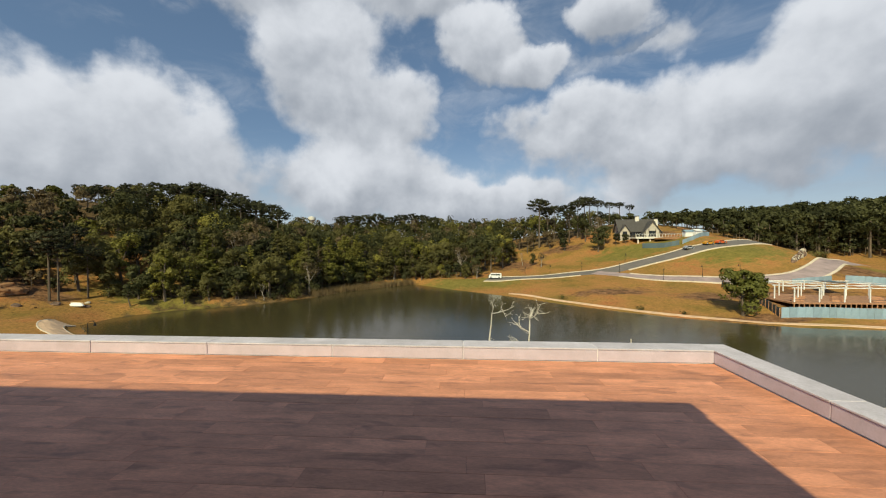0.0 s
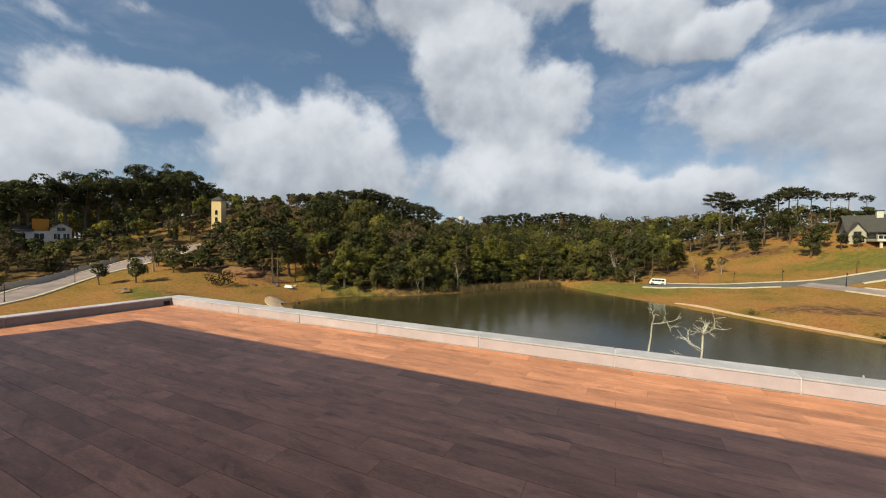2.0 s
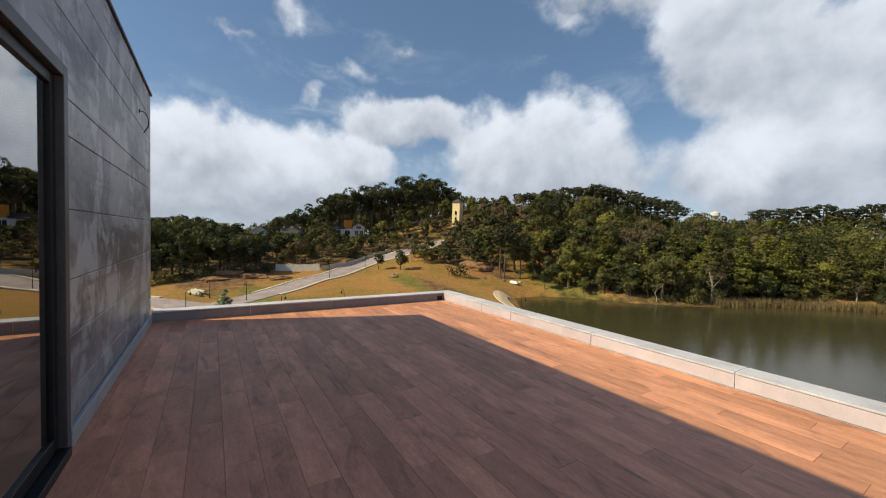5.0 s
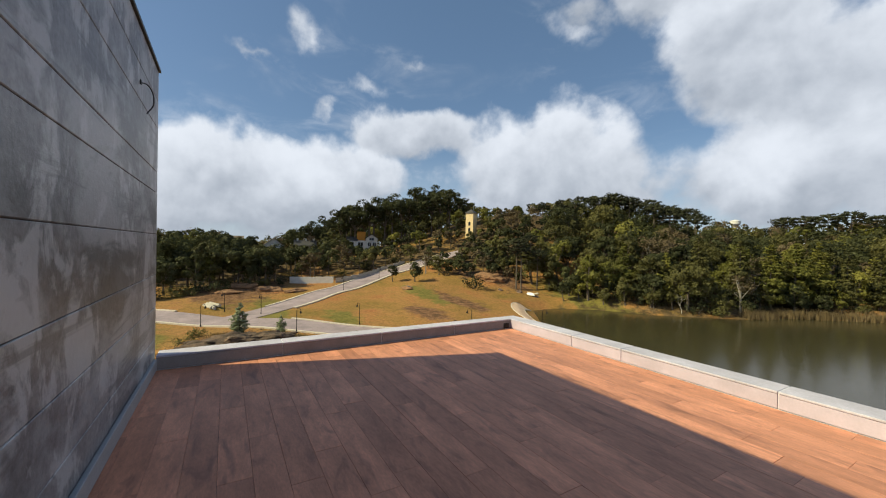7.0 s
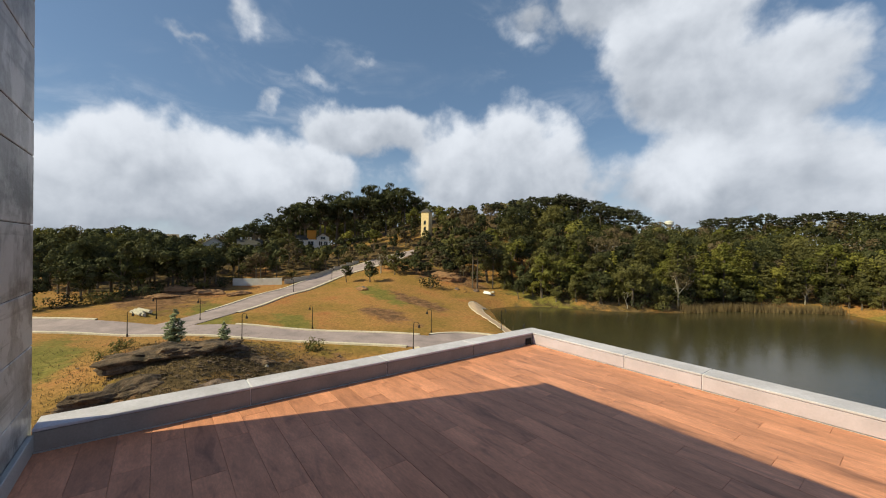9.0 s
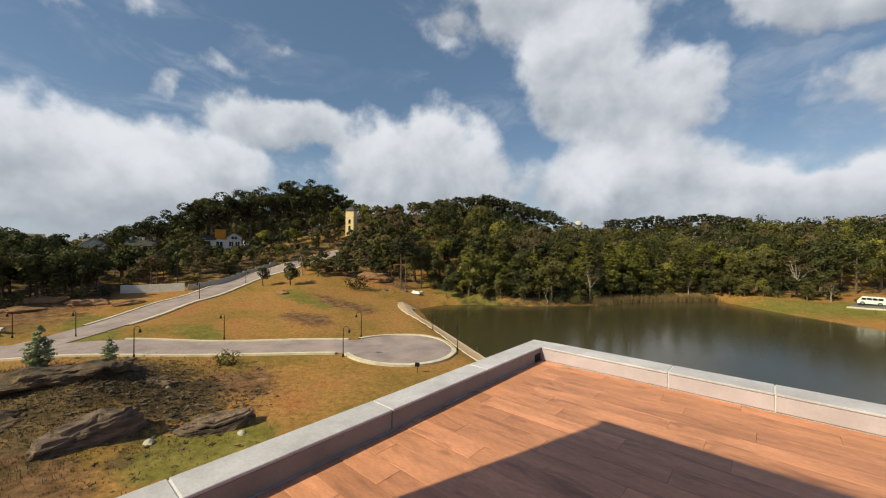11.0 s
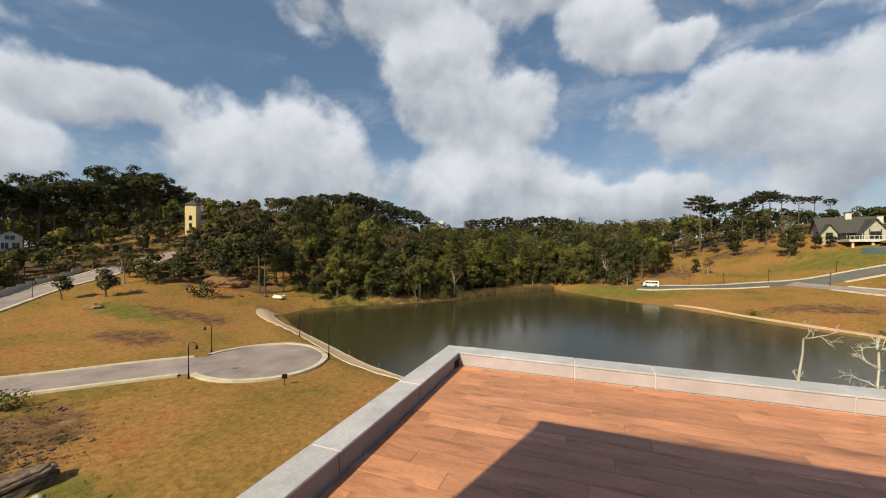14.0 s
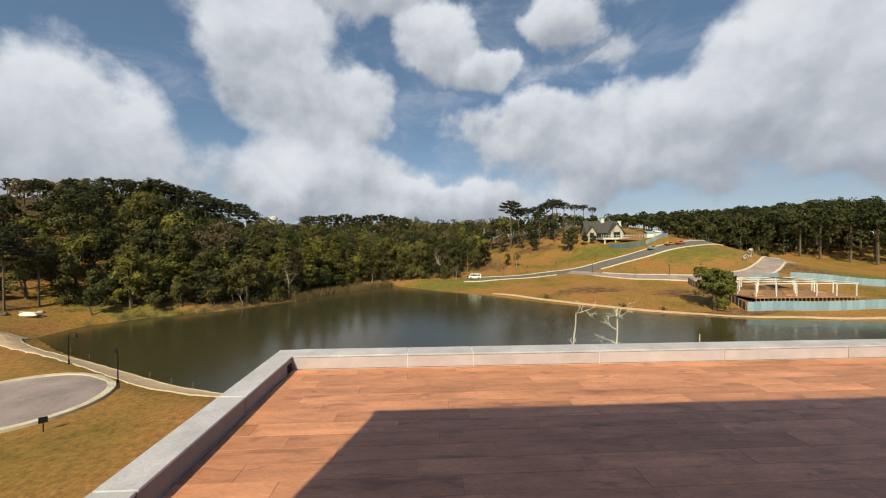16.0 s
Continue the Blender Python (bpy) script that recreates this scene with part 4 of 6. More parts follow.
def araucaria(seed, height=17.0, label="dark umbrella-crowned araucaria pine with a bare trunk"):
    rng = np.random.default_rng(seed)
    t = thing("araucaria_tree", 0, 0, 0, label, "tree", "araucaria pines")
    spec = [((0, 0, -0.4), (0, 0, height * 0.5), 0.30, 0.24), ((0, 0, height * 0.5), (0.1, 0, height * 0.95), 0.24, 0.10)]
    cen, rad = [], []
    for level, reach, n in ((0.76, 0.14, 5), (0.83, 0.21, 8), (0.89, 0.25, 11), (0.945, 0.22, 10), (0.985, 0.11, 5)):
        for k in range(n):
            a = math.tau * (k + rng.uniform(-0.3, 0.3)) / n
            r = height * reach * rng.uniform(0.7, 1.1)
            if level < 0.85 and rng.uniform() < 0.35:
                continue
            tip = Vector((math.cos(a) * r, math.sin(a) * r, height * (level + rng.uniform(0.0, 0.035))))
            foot = Vector((0, 0, height * (level - 0.05)))
            bend = foot.lerp(tip, 0.6) - Vector((0, 0, 0.25))
            spec += [(foot, bend, 0.07, 0.05), (bend, tip, 0.05, 0.03)]
            for u in (0.72, 0.86, 1.0):
                cen.append(foot.lerp(tip, u) + Vector((0, 0, 0.3)))
                rad.append(0.85 if u == 1.0 else 0.65)
    v, f = sprays(cen, rad, 20, 0.42, rng, flat=0.45)
    part("trunk", limbs(spec), BARK, t)
    mesh_object("crown", v, f, NEEDLE, t)
    return t


def eucalyptus(seed, height=19.0):
    rng = np.random.default_rng(seed)
    t = thing("eucalyptus_tree", 0, 0, 0, "tall eucalyptus with dark rounded leaf masses", "tree", "hilltop eucalyptus")
    spec = [((0, 0, -0.4), (0.3, 0.1, height * 0.45), 0.42, 0.30)]
    top = Vector((0.3, 0.1, height * 0.45))
    cen, rad = [], []
    for k in range(11):
        a = rng.uniform(0, math.tau)
        r = height * rng.uniform(0.06, 0.26)
        z = height * rng.uniform(0.55, 0.93)
        b = Vector((math.cos(a) * r, math.sin(a) * r, z))
        spec.append((top, b, 0.14, 0.05))
        cen.append(np.array(b))
        rad.append(height * rng.uniform(0.085, 0.135))
    v, f = lobed(cen, rad, 290, 0.46, rng, flat=0.7)
    part("trunk", limbs(spec), BARK, t)
    mesh_object("crown", v, f, LEAF_DARK, t)
    return t


def bare_tree(seed, height=9.0, label="leafless grey tree with thin forked branches", name="bare_tree", mat=None, depth=5, spread=0.42, foliage_mat=None, trunk=0.30, thick=0.017):
    rng = np.random.default_rng(seed)
    t = thing(name, 0, 0, 0, label, "tree", "")
    spec = grow(rng, (0, 0, -0.4), (0.02, 0.03, 1), height * trunk, height * thick, depth, spread)
    part("trunk", limbs(spec, 4), mat or PALE_BARK, t)
    if foliage_mat:
        tips = [b for a, b, r0, r1 in spec[len(spec) // 3:]]
        v, f = sprays(tips, [0.45] * len(tips), 5, 0.3, rng)
        mesh_object("crown", v, f, foliage_mat, t)
    return t


def snag(seed, height, twigs, reach, label="dead bleached tree with crooked branches beside the terrace"):
    """A dead stem that wanders upwards, with crooked twigs near its top."""
    rng = np.random.default_rng(seed)
    t = thing("dead_tree", 0, 0, 0, label, "tree")
    nodes = [Vector((0, 0, -0.4))]
    for k in range(12):
        nodes.append(nodes[-1] + Vector((rng.normal() * 0.10, rng.normal() * 0.10, height / 12)))
    spec = [(a, b, 0.10 - 0.0055 * k, 0.0945 - 0.0055 * k) for k, (a, b) in enumerate(zip(nodes, nodes[1:]))]
    for k in range(twigs):
        a = nodes[int(rng.integers(8, 13))]
        turn = rng.uniform(0, math.tau)
        grow(rng, a, (math.cos(turn), math.sin(turn), rng.uniform(0.1, 0.9)), reach * rng.uniform(0.5, 1.0), 0.032, 3, 0.6, spec, 0.1)
    part("trunk", limbs(spec, 5), DEAD_WOOD, t)
    return t


def conifer(seed, height, width, leaf, name, label, levels=22, size=0.34, ragged=0.35, leaves=16, foot=0.14):
    rng = np.random.default_rng(seed)
    t = thing(name, 0, 0, 0, label, "tree", "")
    spec = [((0, 0, -0.3), (0, 0, height * 0.96), height * 0.018, 0.02)]
    cen, rad = [], []
    for k in range(levels):
        u = k / (levels - 1)
        z = height * (foot + (0.97 - foot) * u)
        reach = width * (math.sin(math.pi * min(1, 0.22 + 0.78 * u)) ** 0.8 if u < 0.45 else (1 - u) ** 0.72 * 1.38) + 0.1
        n = max(3, int(9 * (1 - u) + 3))
        for j in range(n):
            a = rng.uniform(0, math.tau)
            r = reach * (1 - rng.uniform(0, ragged))
            tip = Vector((math.cos(a) * r, math.sin(a) * r, z + r * 0.18))
            spec.append((Vector((0, 0, z)), tip, 0.03, 0.012))
            for w in (0.5, 0.78, 1.0):
                cen.append(Vector((0, 0, z)).lerp(tip, w))
                rad.append(0.12 * height * 0.5 * (0.5 + 0.5 * (1 - u)))
    v, f = sprays(cen, rad, leaves, size, rng, flat=0.6, lift=0.2)
    part("trunk", limbs(spec, 4), BARK, t)
    mesh_object("crown", v, f, leaf, t)
    return t


def shrub(seed, leaf, label, size=2.0, clumps=16, leaves=26, leaf_size=0.28):
    rng = np.random.default_rng(seed)
    t = thing("shrub", 0, 0, 0, label, "shrub", "")
    cen = rng.normal(size=(clumps, 3)) * np.array([0.36, 0.36, 0.22]) * size + np.array([0, 0, 0.36 * size])
    cen[:, 2] = np.abs(cen[:, 2])
    v, f = sprays(cen, [0.28 * size] * clumps, leaves, leaf_size, rng)
    part("stems", limbs([((0, 0, -0.2), Vector(c), 0.03, 0.01) for c in cen[:8]], 4), BARK, t)
    mesh_object("leaves", v, f, leaf, t)
    return t


# height of the canopy's edge against the sky, by bearing left of the y axis seen from the terrace
RIDGE_AZ = [-60, -46, -39, -30, -27, -24, -19, -15, -11, -8, -6, 2, 9, 16, 22, 26, 28, 32, 37, 44, 49, 53, 57, 60, 64, 68, 73, 78, 80, 85, 89, 92, 95, 110]
RIDGE_EL = [5.6, 4.7, 4.4, 4.3, 4.2, 5.0, 5.8, 5.0, 5.8, 4.4, 3.8, 4.2, 4.2, 4.2, 3.7, 5.2, 6.6, 6.9, 7.3, 7.1, 6.3, 6.0, 7.0, 8.8, 7.6, 6.8, 6.0, 3.0, 3.2, 1.0, 1.1, 2.3, 1.8, 2.0]


def room_above(x, y):
    """How tall a tree may stand at a place so that the wood keeps its outline."""
    dx, dy = x - 5.5, y + 4.7
    d = math.hypot(dx, dy)
    return 1.5 + d * math.tan(radians(np.interp(math.degrees(math.atan2(-dx, dy)), RIDGE_AZ, RIDGE_EL))) - gz(x, y)


def place(template, x, y, scale, turn, used=set(), squash=1.0):
    size = Vector((scale, scale, scale * squash))
    m = pose(x, y, gz(x, y) - 0.05, 0, 0, turn)
    if template.name not in used:
        used.add(template.name)
        template.matrix_basis = m @ Matrix.Diagonal((*size, 1))
        return template
    return copy_thing(template, m @ Matrix.Diagonal((*(a / b for a, b in zip(size, template.scale)), 1)))


def inside(x, y, poly):
    hit = False
    for (x0, y0), (x1, y1) in zip(poly, poly[1:] + poly[:1]):
        if (y0 > y) != (y1 > y) and x < (y - y0) * (x1 - x0) / (y1 - y0) + x0:
            hit = not hit
    return hit


def scatter(poly, gap, seed, limit=400):
    rng = random.Random(seed)
    xs, ys = [p[0] for p in poly], [p[1] for p in poly]
    out = []
    for _ in range(9000):
        x, y = rng.uniform(min(xs), max(xs)), rng.uniform(min(ys), max(ys))
        if inside(x, y, poly) and all((x - a) ** 2 + (y - b) ** 2 > gap * gap for a, b in out):
            out.append((x, y))
            if len(out) >= limit:
                break
    return out


WOOD_V, WOOD_F, WOOD_M, WOOD_T, WOOD_N = [], [], [], [], [0]


def wood(x, y, h, clumps=32, leaves=24, size=0.50, wide=0.36, leaf=None):
    """Adds a tree to the one mesh of the woods farther off."""
    # the hillside houses keep their view over the lake
    dx, dy = x - 3.0, y + 4.6
    bearing, d = math.degrees(math.atan2(-dx, dy)), math.hypot(dx, dy)
    if d < 148 and (68.5 < bearing < 74.5 or 77.5 < bearing < 86.5):
        h = min(h, 1.7 - 0.003 * d - gz(x, y))
        if h < 2:
            return
    n = len(WOOD_V)
    rng = np.random.default_rng(1000 + n)
    clumps = int(np.clip(clumps * (h / 9.5) ** 1.4, 14, 72))
    lobes = int(np.clip(h * 0.75, 5, 11))
    d = rng.normal(size=(lobes, 3)) + np.array([0, 0, 0.2])
    d /= np.linalg.norm(d, axis=1)[:, None]
    cen = np.array([0, 0, 0.56 * h]) + d * np.array([wide, wide, 0.42]) * h * rng.uniform(0.35, 0.75, (lobes, 1))
    v, f = lobed(cen, wide * h * rng.uniform(0.34, 0.56, lobes), int(clumps * leaves * 1.3 / lobes), size * 0.92, rng, tufts=9)
    trunk_v, trunk_f = [], []
    for k in range(5):
        a = k * math.tau / 5
        trunk_v += [(math.cos(a) * 0.02 * h, math.sin(a) * 0.02 * h, -0.5), (math.cos(a) * 0.01 * h, math.sin(a) * 0.01 * h, 0.6 * h)]
    for k in range(5):
        j = (k + 1) % 5
        trunk_f += [(2 * k, 2 * j, 2 * j + 1), (2 * k, 2 * j + 1, 2 * k + 1)]
    base = np.array([x, y, gz(x, y)])
    total = WOOD_N[0]
    WOOD_V.append(np.concatenate([v, np.array(trunk_v)]) + base)
    WOOD_F.append(np.concatenate([f, np.array(trunk_f) + len(v)]) + total)
    kind = int(rng.choice(4, p=[0.36, 0.36, 0.14, 0.14])) if leaf is None else leaf
    WOOD_M.append(np.concatenate([np.full(len(f), kind), np.full(len(trunk_f), 4)]))
    WOOD_T.append(np.full(len(v) + len(trunk_v), rng.uniform()))
    WOOD_N[0] = total + len(v) + len(trunk_v)


def join_woods():
    me = bpy.data.meshes.new("woodland")
    me.from_pydata(np.concatenate(WOOD_V).tolist(), [], np.concatenate(WOOD_F).tolist())
    for m in (LEAF_OLIVE, LEAF_DARK, LEAF_LIGHT, LEAF_DRY, BARK):
        me.materials.append(m)
    me.polygons.foreach_set("material_index", np.concatenate(WOOD_M).astype(np.int32))
    me.attributes.new("tone", "FLOAT", "POINT").data.foreach_set("value", np.concatenate(WOOD_T).astype(np.float32))
    tagged(new("woodland", me), "mixed green woodland covering the hills round the lake", "woods", kind="stuff")


def build_forest():
    olive = [broadleaf(10 + k, LEAF_OLIVE, "olive-green broadleaf tree in the lakeside wood", low=True, wide=0.32 + 0.03 * k) for k in range(3)]
    dark = [broadleaf(20 + k, LEAF_DARK, "dark green broadleaf tree in the lakeside wood", low=k < 2, wide=0.33) for k in range(3)]
    light = [broadleaf(30 + k, LEAF_LIGHT, "yellow-green leafy tree on the lake shore", low=True, wide=0.27 + 0.04 * k, clumps=60) for k in range(2)]
    dry = [broadleaf(40 + k, LEAF_DRY, "greyish half-bare tree among green ones", low=False, wide=0.3, clumps=45, leaves=14, size=0.36, bark=PALE_BARK) for k in range(2)]
    auraria = [araucaria(50 + k) for k in range(3)]
    euca = [eucalyptus(60 + k) for k in range(3)]
    bare = [bare_tree(70 + k) for k in range(2)]
    rng = random.Random(11)

    def mixed(x, y, weights, tall):
        kind = rng.choices((olive, dark, light, dry), weights)[0]
        h = min(rng.uniform(*tall), max(room_above(x, y), 0))
        if h < 3.0:
            return
        if shore_gap(x, y) > 24 and x < 60:
            wood(x, y, h)
            return
        s = h / 12.5
        place(rng.choice(kind), x, y, max(s, 0.45), rng.uniform(0, 360), squash=min(1.0, s / 0.45) if s < 0.45 else 1.0)

    lakeside = [(-66, 67), (-56, 68.5), (-46, 74.5), (-37, 80.5), (-31, 89), (-27, 100), (-16, 115.5), (-8, 121.5), (6, 124), (22, 133), (30, 150), (22, 168), (-25, 160), (-62, 132), (-88, 118), (-84, 92), (-76, 78)]
    for x, y in scatter(lakeside, 4.7, 1, 330):
        near = shore_gap(x, y)
        mixed(x, y, (4.4, 2.8, 3.2 if near < 14 else 1.6, 1.4), (8, 12.5) if near < 12 else (11, 15.5))
    tall_pine = conifer(92, 14.0, 3.6, LEAF_LIGHT, "pine_tree", "tall yellow-green pine at the edge of the lakeside wood", levels=17, size=0.42, ragged=0.6, leaves=11, foot=0.12)
    dark_pine = conifer(93, 14.0, 3.0, LEAF_OLIVE, "pine_tree", "tall dark pine standing in the lakeside wood", levels=17, size=0.42, ragged=0.5, leaves=11, foot=0.10)
    for k, (x, y) in enumerate(((-27, 104), (-24.5, 108), (-21, 112.5), (-29.5, 98.5), (-17, 117), (-31, 104), (-26, 114), (-12, 124), (-19, 123), (-33, 93), (-36, 99), (-44, 84), (-41, 92), (-52, 80), (-6, 127))):
        h = min(14.5 - (k % 3) * 1.6, room_above(x, y))
        place((tall_pine, dark_pine)[k % 5 in (2, 4)], x, y, h / 14.0, rng.uniform(0, 360))
    # low growth along the water's edge
    for k, (x, y) in enumerate(scatter([(-58, 63.5), (-50, 70), (-38, 77.5), (-30.5, 88.5), (-27.5, 98.5), (-15, 114.5), (-7, 120.5), (12, 116.5), (16, 122), (-8, 125), (-26, 108), (-36, 90), (-46, 80), (-60, 72)], 3.0, 2, 60)):
        if shore_gap(x, y) > 2.0:
            mixed(x, y, (4, 4, 2, 1), (4.5, 7))
    hillside = [(-68, 66), (-78, 78), (-84, 92), (-88, 118), (-118, 128), (-128, 98), (-113, 80), (-101, 77), (-90, 70), (-79, 64)]
    for x, y in scatter(hillside, 5.6, 3, 90):
        mixed(x, y, (4, 4, 0.6, 0.7), (7, 12))
    west = [(-116, 84), (-112, 66), (-108, 52), (-104, 30), (-118, 22), (-160, 40), (-165, 90), (-130, 105)]
    for x, y in scatter(west, 6.5, 4, 90):
        if math.hypot(x + 140, y - 42) > 9 and not (-150 < x < -108 and abs(y - (42 + (x + 140) * 0.05)) < 5):
            mixed(x, y, (4, 5, 0.2, 0.6), (7, 12))
    south_west = [(-96, -16), (-92, -8), (-95, 4), (-100, 11), (-118, 20), (-150, 18), (-150, -30), (-110, -30)]
    for x, y in scatter(south_west, 5.0, 5, 90):
        wood(x, y, min(rng.uniform(9, 13), max(room_above(x, y), 5)), clumps=38, leaf=rng.choice((1, 1, 1, 0)))
    for x, y, h in ((-92, -7.5, 8.5), (-95, -15, 10), (-94, 3.5, 9.5), (-96, -2, 11)):
        place(light[0] if x == -92 else dark[1], x, y, h / 12.5, rng.uniform(0, 360))
    for x, y, h in ((-86, -27, 9), (-87, -21, 9.5), (-89, -15.5, 9), (-92, -10.5, 10), (-95, 0.5, 9.5), (-98, 5, 9), (-94, -18, 11), (-97, -12, 11.5), (-101, 2, 11), (-100, -7, 11.5)):
        place(rng.choice(dark[:2]), x, y, h / 12.5, rng.uniform(0, 360))
    brow = [(-104, 60), (-101, 69), (-104, 84), (-118, 86), (-124, 66), (-113, 61)]
    for x, y in scatter(brow, 4.0, 14, 50):
        if math.hypot(x + 108.4, y - 73) > 4 and not (-1.5 < (y - 73) - (x + 108.4) * -0.7 < 3 and x > -108):
            wood(x, y, min(rng.uniform(4, 7), gz(-108.4, 73) + 3.2 - gz(x, y)), wide=0.46)
    under = [(-100, 63), (-90, 57), (-80, 60), (-76, 68), (-88, 88), (-106, 84)]
    for x, y in scatter(under, 3.0, 17, 90):
        if math.hypot(x + 99, y - 60) > 5 and math.hypot(x + 108.4, y - 73) > 4:
            wood(x, y, rng.uniform(2.4, 4.6), wide=0.5, leaf=rng.choice((1, 0, 0, 3)))
    slope = [(-97.5, 11), (-96, 21), (-103.5, 33), (-106, 46), (-104.5, 57), (-112, 66), (-128, 62), (-128, 12)]
    for x, y in scatter(slope, 4.3, 12, 110):
        h = min(rng.uniform(5, 9), 2.0 - gz(x, y) + 0.4 * max(0, -115 - x))
        if h > 2.5:
            wood(x, y, h, wide=0.42, leaf=rng.choice((1, 1, 0, 3)))
    cutting = [(-93, 50), (-91, 44), (-83, 47), (-79, 53), (-70, 63), (-82, 68), (-94, 66)]
    for x, y in scatter(cutting, 3.4, 13, 50):
        wood(x, y, rng.uniform(2.5, 5.5), wide=0.5, leaf=rng.choice((1, 1, 0, 3)))
    # araucarias along the ridge and across the lake
    for az in np.arange(26.5, 46.5, 2.3):
        for row, d in enumerate((138, 150)):
            b = radians(az + rng.uniform(-0.5, 0.5))
            x, y = 5.5 - math.sin(b) * d, -4.7 + math.cos(b) * d
            h = room_above(x, y) * rng.uniform(0.80, 1.08)
            place(rng.choice(auraria), x, y, max(h, 6) / 17.0, rng.uniform(0, 360))
    for x, y, k in ((40.8, 160, 1.06), (45, 163, 0.92), (49, 168, 0.98), (54, 166, 1.0), (58, 163, 1.06), (62, 167, 1.12), (66, 172, 1.08), (71, 176, 1.02), (77, 178, 1.0), (83, 181, 1.05), (89, 184, 0.98), (53, 158, 0.85)):
        place(rng.choice(auraria), x, y, room_above(x, y) * k / 17 * 1.02, rng.uniform(0, 360))
    for az in np.arange(4, 18, 1.7):
        b = radians(az)
        x, y = 5.5 - math.sin(b) * 215, -4.7 + math.cos(b) * 215
        place(rng.choice(auraria), x, y, max(room_above(x, y) * rng.uniform(0.9, 1.03), 6) / 17, rng.uniform(0, 360))
    for x, y, h in ((-68.0, 59.7, 12.5), (-67.2, 60.6, 11.0), (-66.0, 65, 10.0), (-72, 68, 11.5)):
        place(rng.choice(auraria), x, y, h / 17, rng.uniform(0, 360))
    # eucalyptus on the western hill
    for az in np.arange(56.5, 80, 1.35):
        for d in (152, 166):
            b = radians(az + rng.uniform(-0.5, 0.5))
            x, y = 5.5 - math.sin(b) * d, -4.7 + math.cos(b) * d
            h = room_above(x, y) * rng.uniform(0.86, 1.08)
            if h > 5:
                place(rng.choice(euca), x, y, h / 18.0, rng.uniform(0, 360))
    # far woods to the east and behind the house across the lake
    east = [(100, 150), (128, 138), (160, 142), (215, 140), (230, 190), (160, 215), (110, 195), (92, 176)]
    for x, y in scatter(east, 5.6, 6, 220):
        wood(x, y, min(max(room_above(x, y), 5), 20) * rng.uniform(0.8, 1.05), clumps=30, leaves=17, size=0.8, leaf=1)
    for x, y in scatter([(98, 148), (128, 135), (160, 138), (215, 135), (218, 146), (160, 149), (128, 146), (100, 158)], 4.2, 16, 110):
        wood(x, y, rng.uniform(4, 7.5), clumps=26, leaves=20, size=0.55, wide=0.5, leaf=rng.choice((1, 1, 1, 0)))
    north = [(22, 160), (40, 152), (56, 150), (66, 158), (60, 175), (20, 185)]
    for x, y in scatter(north, 6.0, 7, 30):
        mixed(x, y, (4, 3, 0.5, 1.2), (7, 11))
    for row, d in enumerate((200, 216, 235, 262)):
        for az in np.arange(-62, 112, 1.75 - 0.1 * row):
            b = radians(az + rng.uniform(-0.5, 0.5))
            x, y = 5.5 - math.sin(b) * d, -4.7 + math.cos(b) * d
            h = min((room_above(x, y) - (d * 0.035 if 24 < az < 47 else d * 0.018 if -26 < az < -8 else 0)) * rng.uniform(0.84, 1.02), 26)
            if h > 4:
                wood(x, y, h, clumps=13, leaves=16, size=0.9, wide=max(0.30, 2.6 / h + 0.14), leaf=1 if az < -20 else None)
    for x, y in scatter([(-60, 140), (30, 165), (22, 195), (-70, 190)], 7.0, 8, 90):
        mixed(x, y, (4, 4, 0.5, 1.0), (10, 14))
    # single trees
    for x, y, h, kind in ((36, 131.2, 6.5, dry[0]), (33.7, 135, 5.5, olive[0]), (58.5, 139, 11.5, dark[0]), (63, 145, 10, dark[1]), (69, 140, 5, dark[1]), (66, 141, 5, dark[2]), (27.3, 146, 7.5, olive[1]), (48.4, 148, 6, dark[1]), (24, 139, 6.5, olive[2]),
                          (-85.8, 33.2, 5.0, dark[2]), (-81, 37.3, 6.6, dark[0]), (-88, 44, 8, dry[1]), (-92, 47, 6.5, olive[0]), (-84, 46, 7, olive[2]), (-80, 52, 4.5, dark[0]), (-86, 52, 4.2, dark[1]), (-76, 62, 6, olive[1]), (-103, 46, 7, olive[2]), (-106, 58, 7, dark[0]), (-101.5, 68, 6, olive[0]), (-114, 72, 8, dark[1]), (-105, 78, 9, olive[1])):
        place(kind, x, y, h / 12.5, rng.uniform(0, 360))
    for x, y, h in ((30, 136, 8), (20, 141, 7), (24.5, 150, 9), (-10, 128, 8), (-38, 79.5, 6.5), (-57, 72, 6), (18, 156, 15)):
        place(rng.choice(bare), x, y, h / 9.0, rng.uniform(0, 360))
    bush = shrub(81, LEAF_DARK, "round dark green bush at the foot of the slope", 3.2)
    place(bush, -71.6, 48.5, 1.25, 0, squash=1.2)
    fringe = [(-82, -27), (-83, -22), (-84.5, -17.5), (-86, -13.5), (-89, -8.5), (-91.5, -4.5), (-92.5, 0), (-94, 3.5), (-95.5, 7), (-84, -30), (-88, -5.5), (-86, -11), (-99, 10), (-101, 24), (-105, 33), (-107, 42)]
    edge = [(-61, 69.5), (-57, 71), (-53, 72.5), (-49.5, 74.5), (-45, 77), (-42.5, 78), (-36, 82), (-33.5, 85), (-31.5, 90), (-29.5, 96), (-24, 107), (-19, 112.5), (-12, 120), (-4, 122), (3, 121), (9, 121), (13, 123), (-64, 68)]
    shade = shrub(83, LEAF_OLIVE, "olive-green thicket at the edge of the wood", 3.2, clumps=22)
    for k, (x, y) in enumerate(fringe + edge):
        place((bush, shade)[k % 2], x, y, rng.uniform(0.75, 1.25), rng.uniform(0, 360))
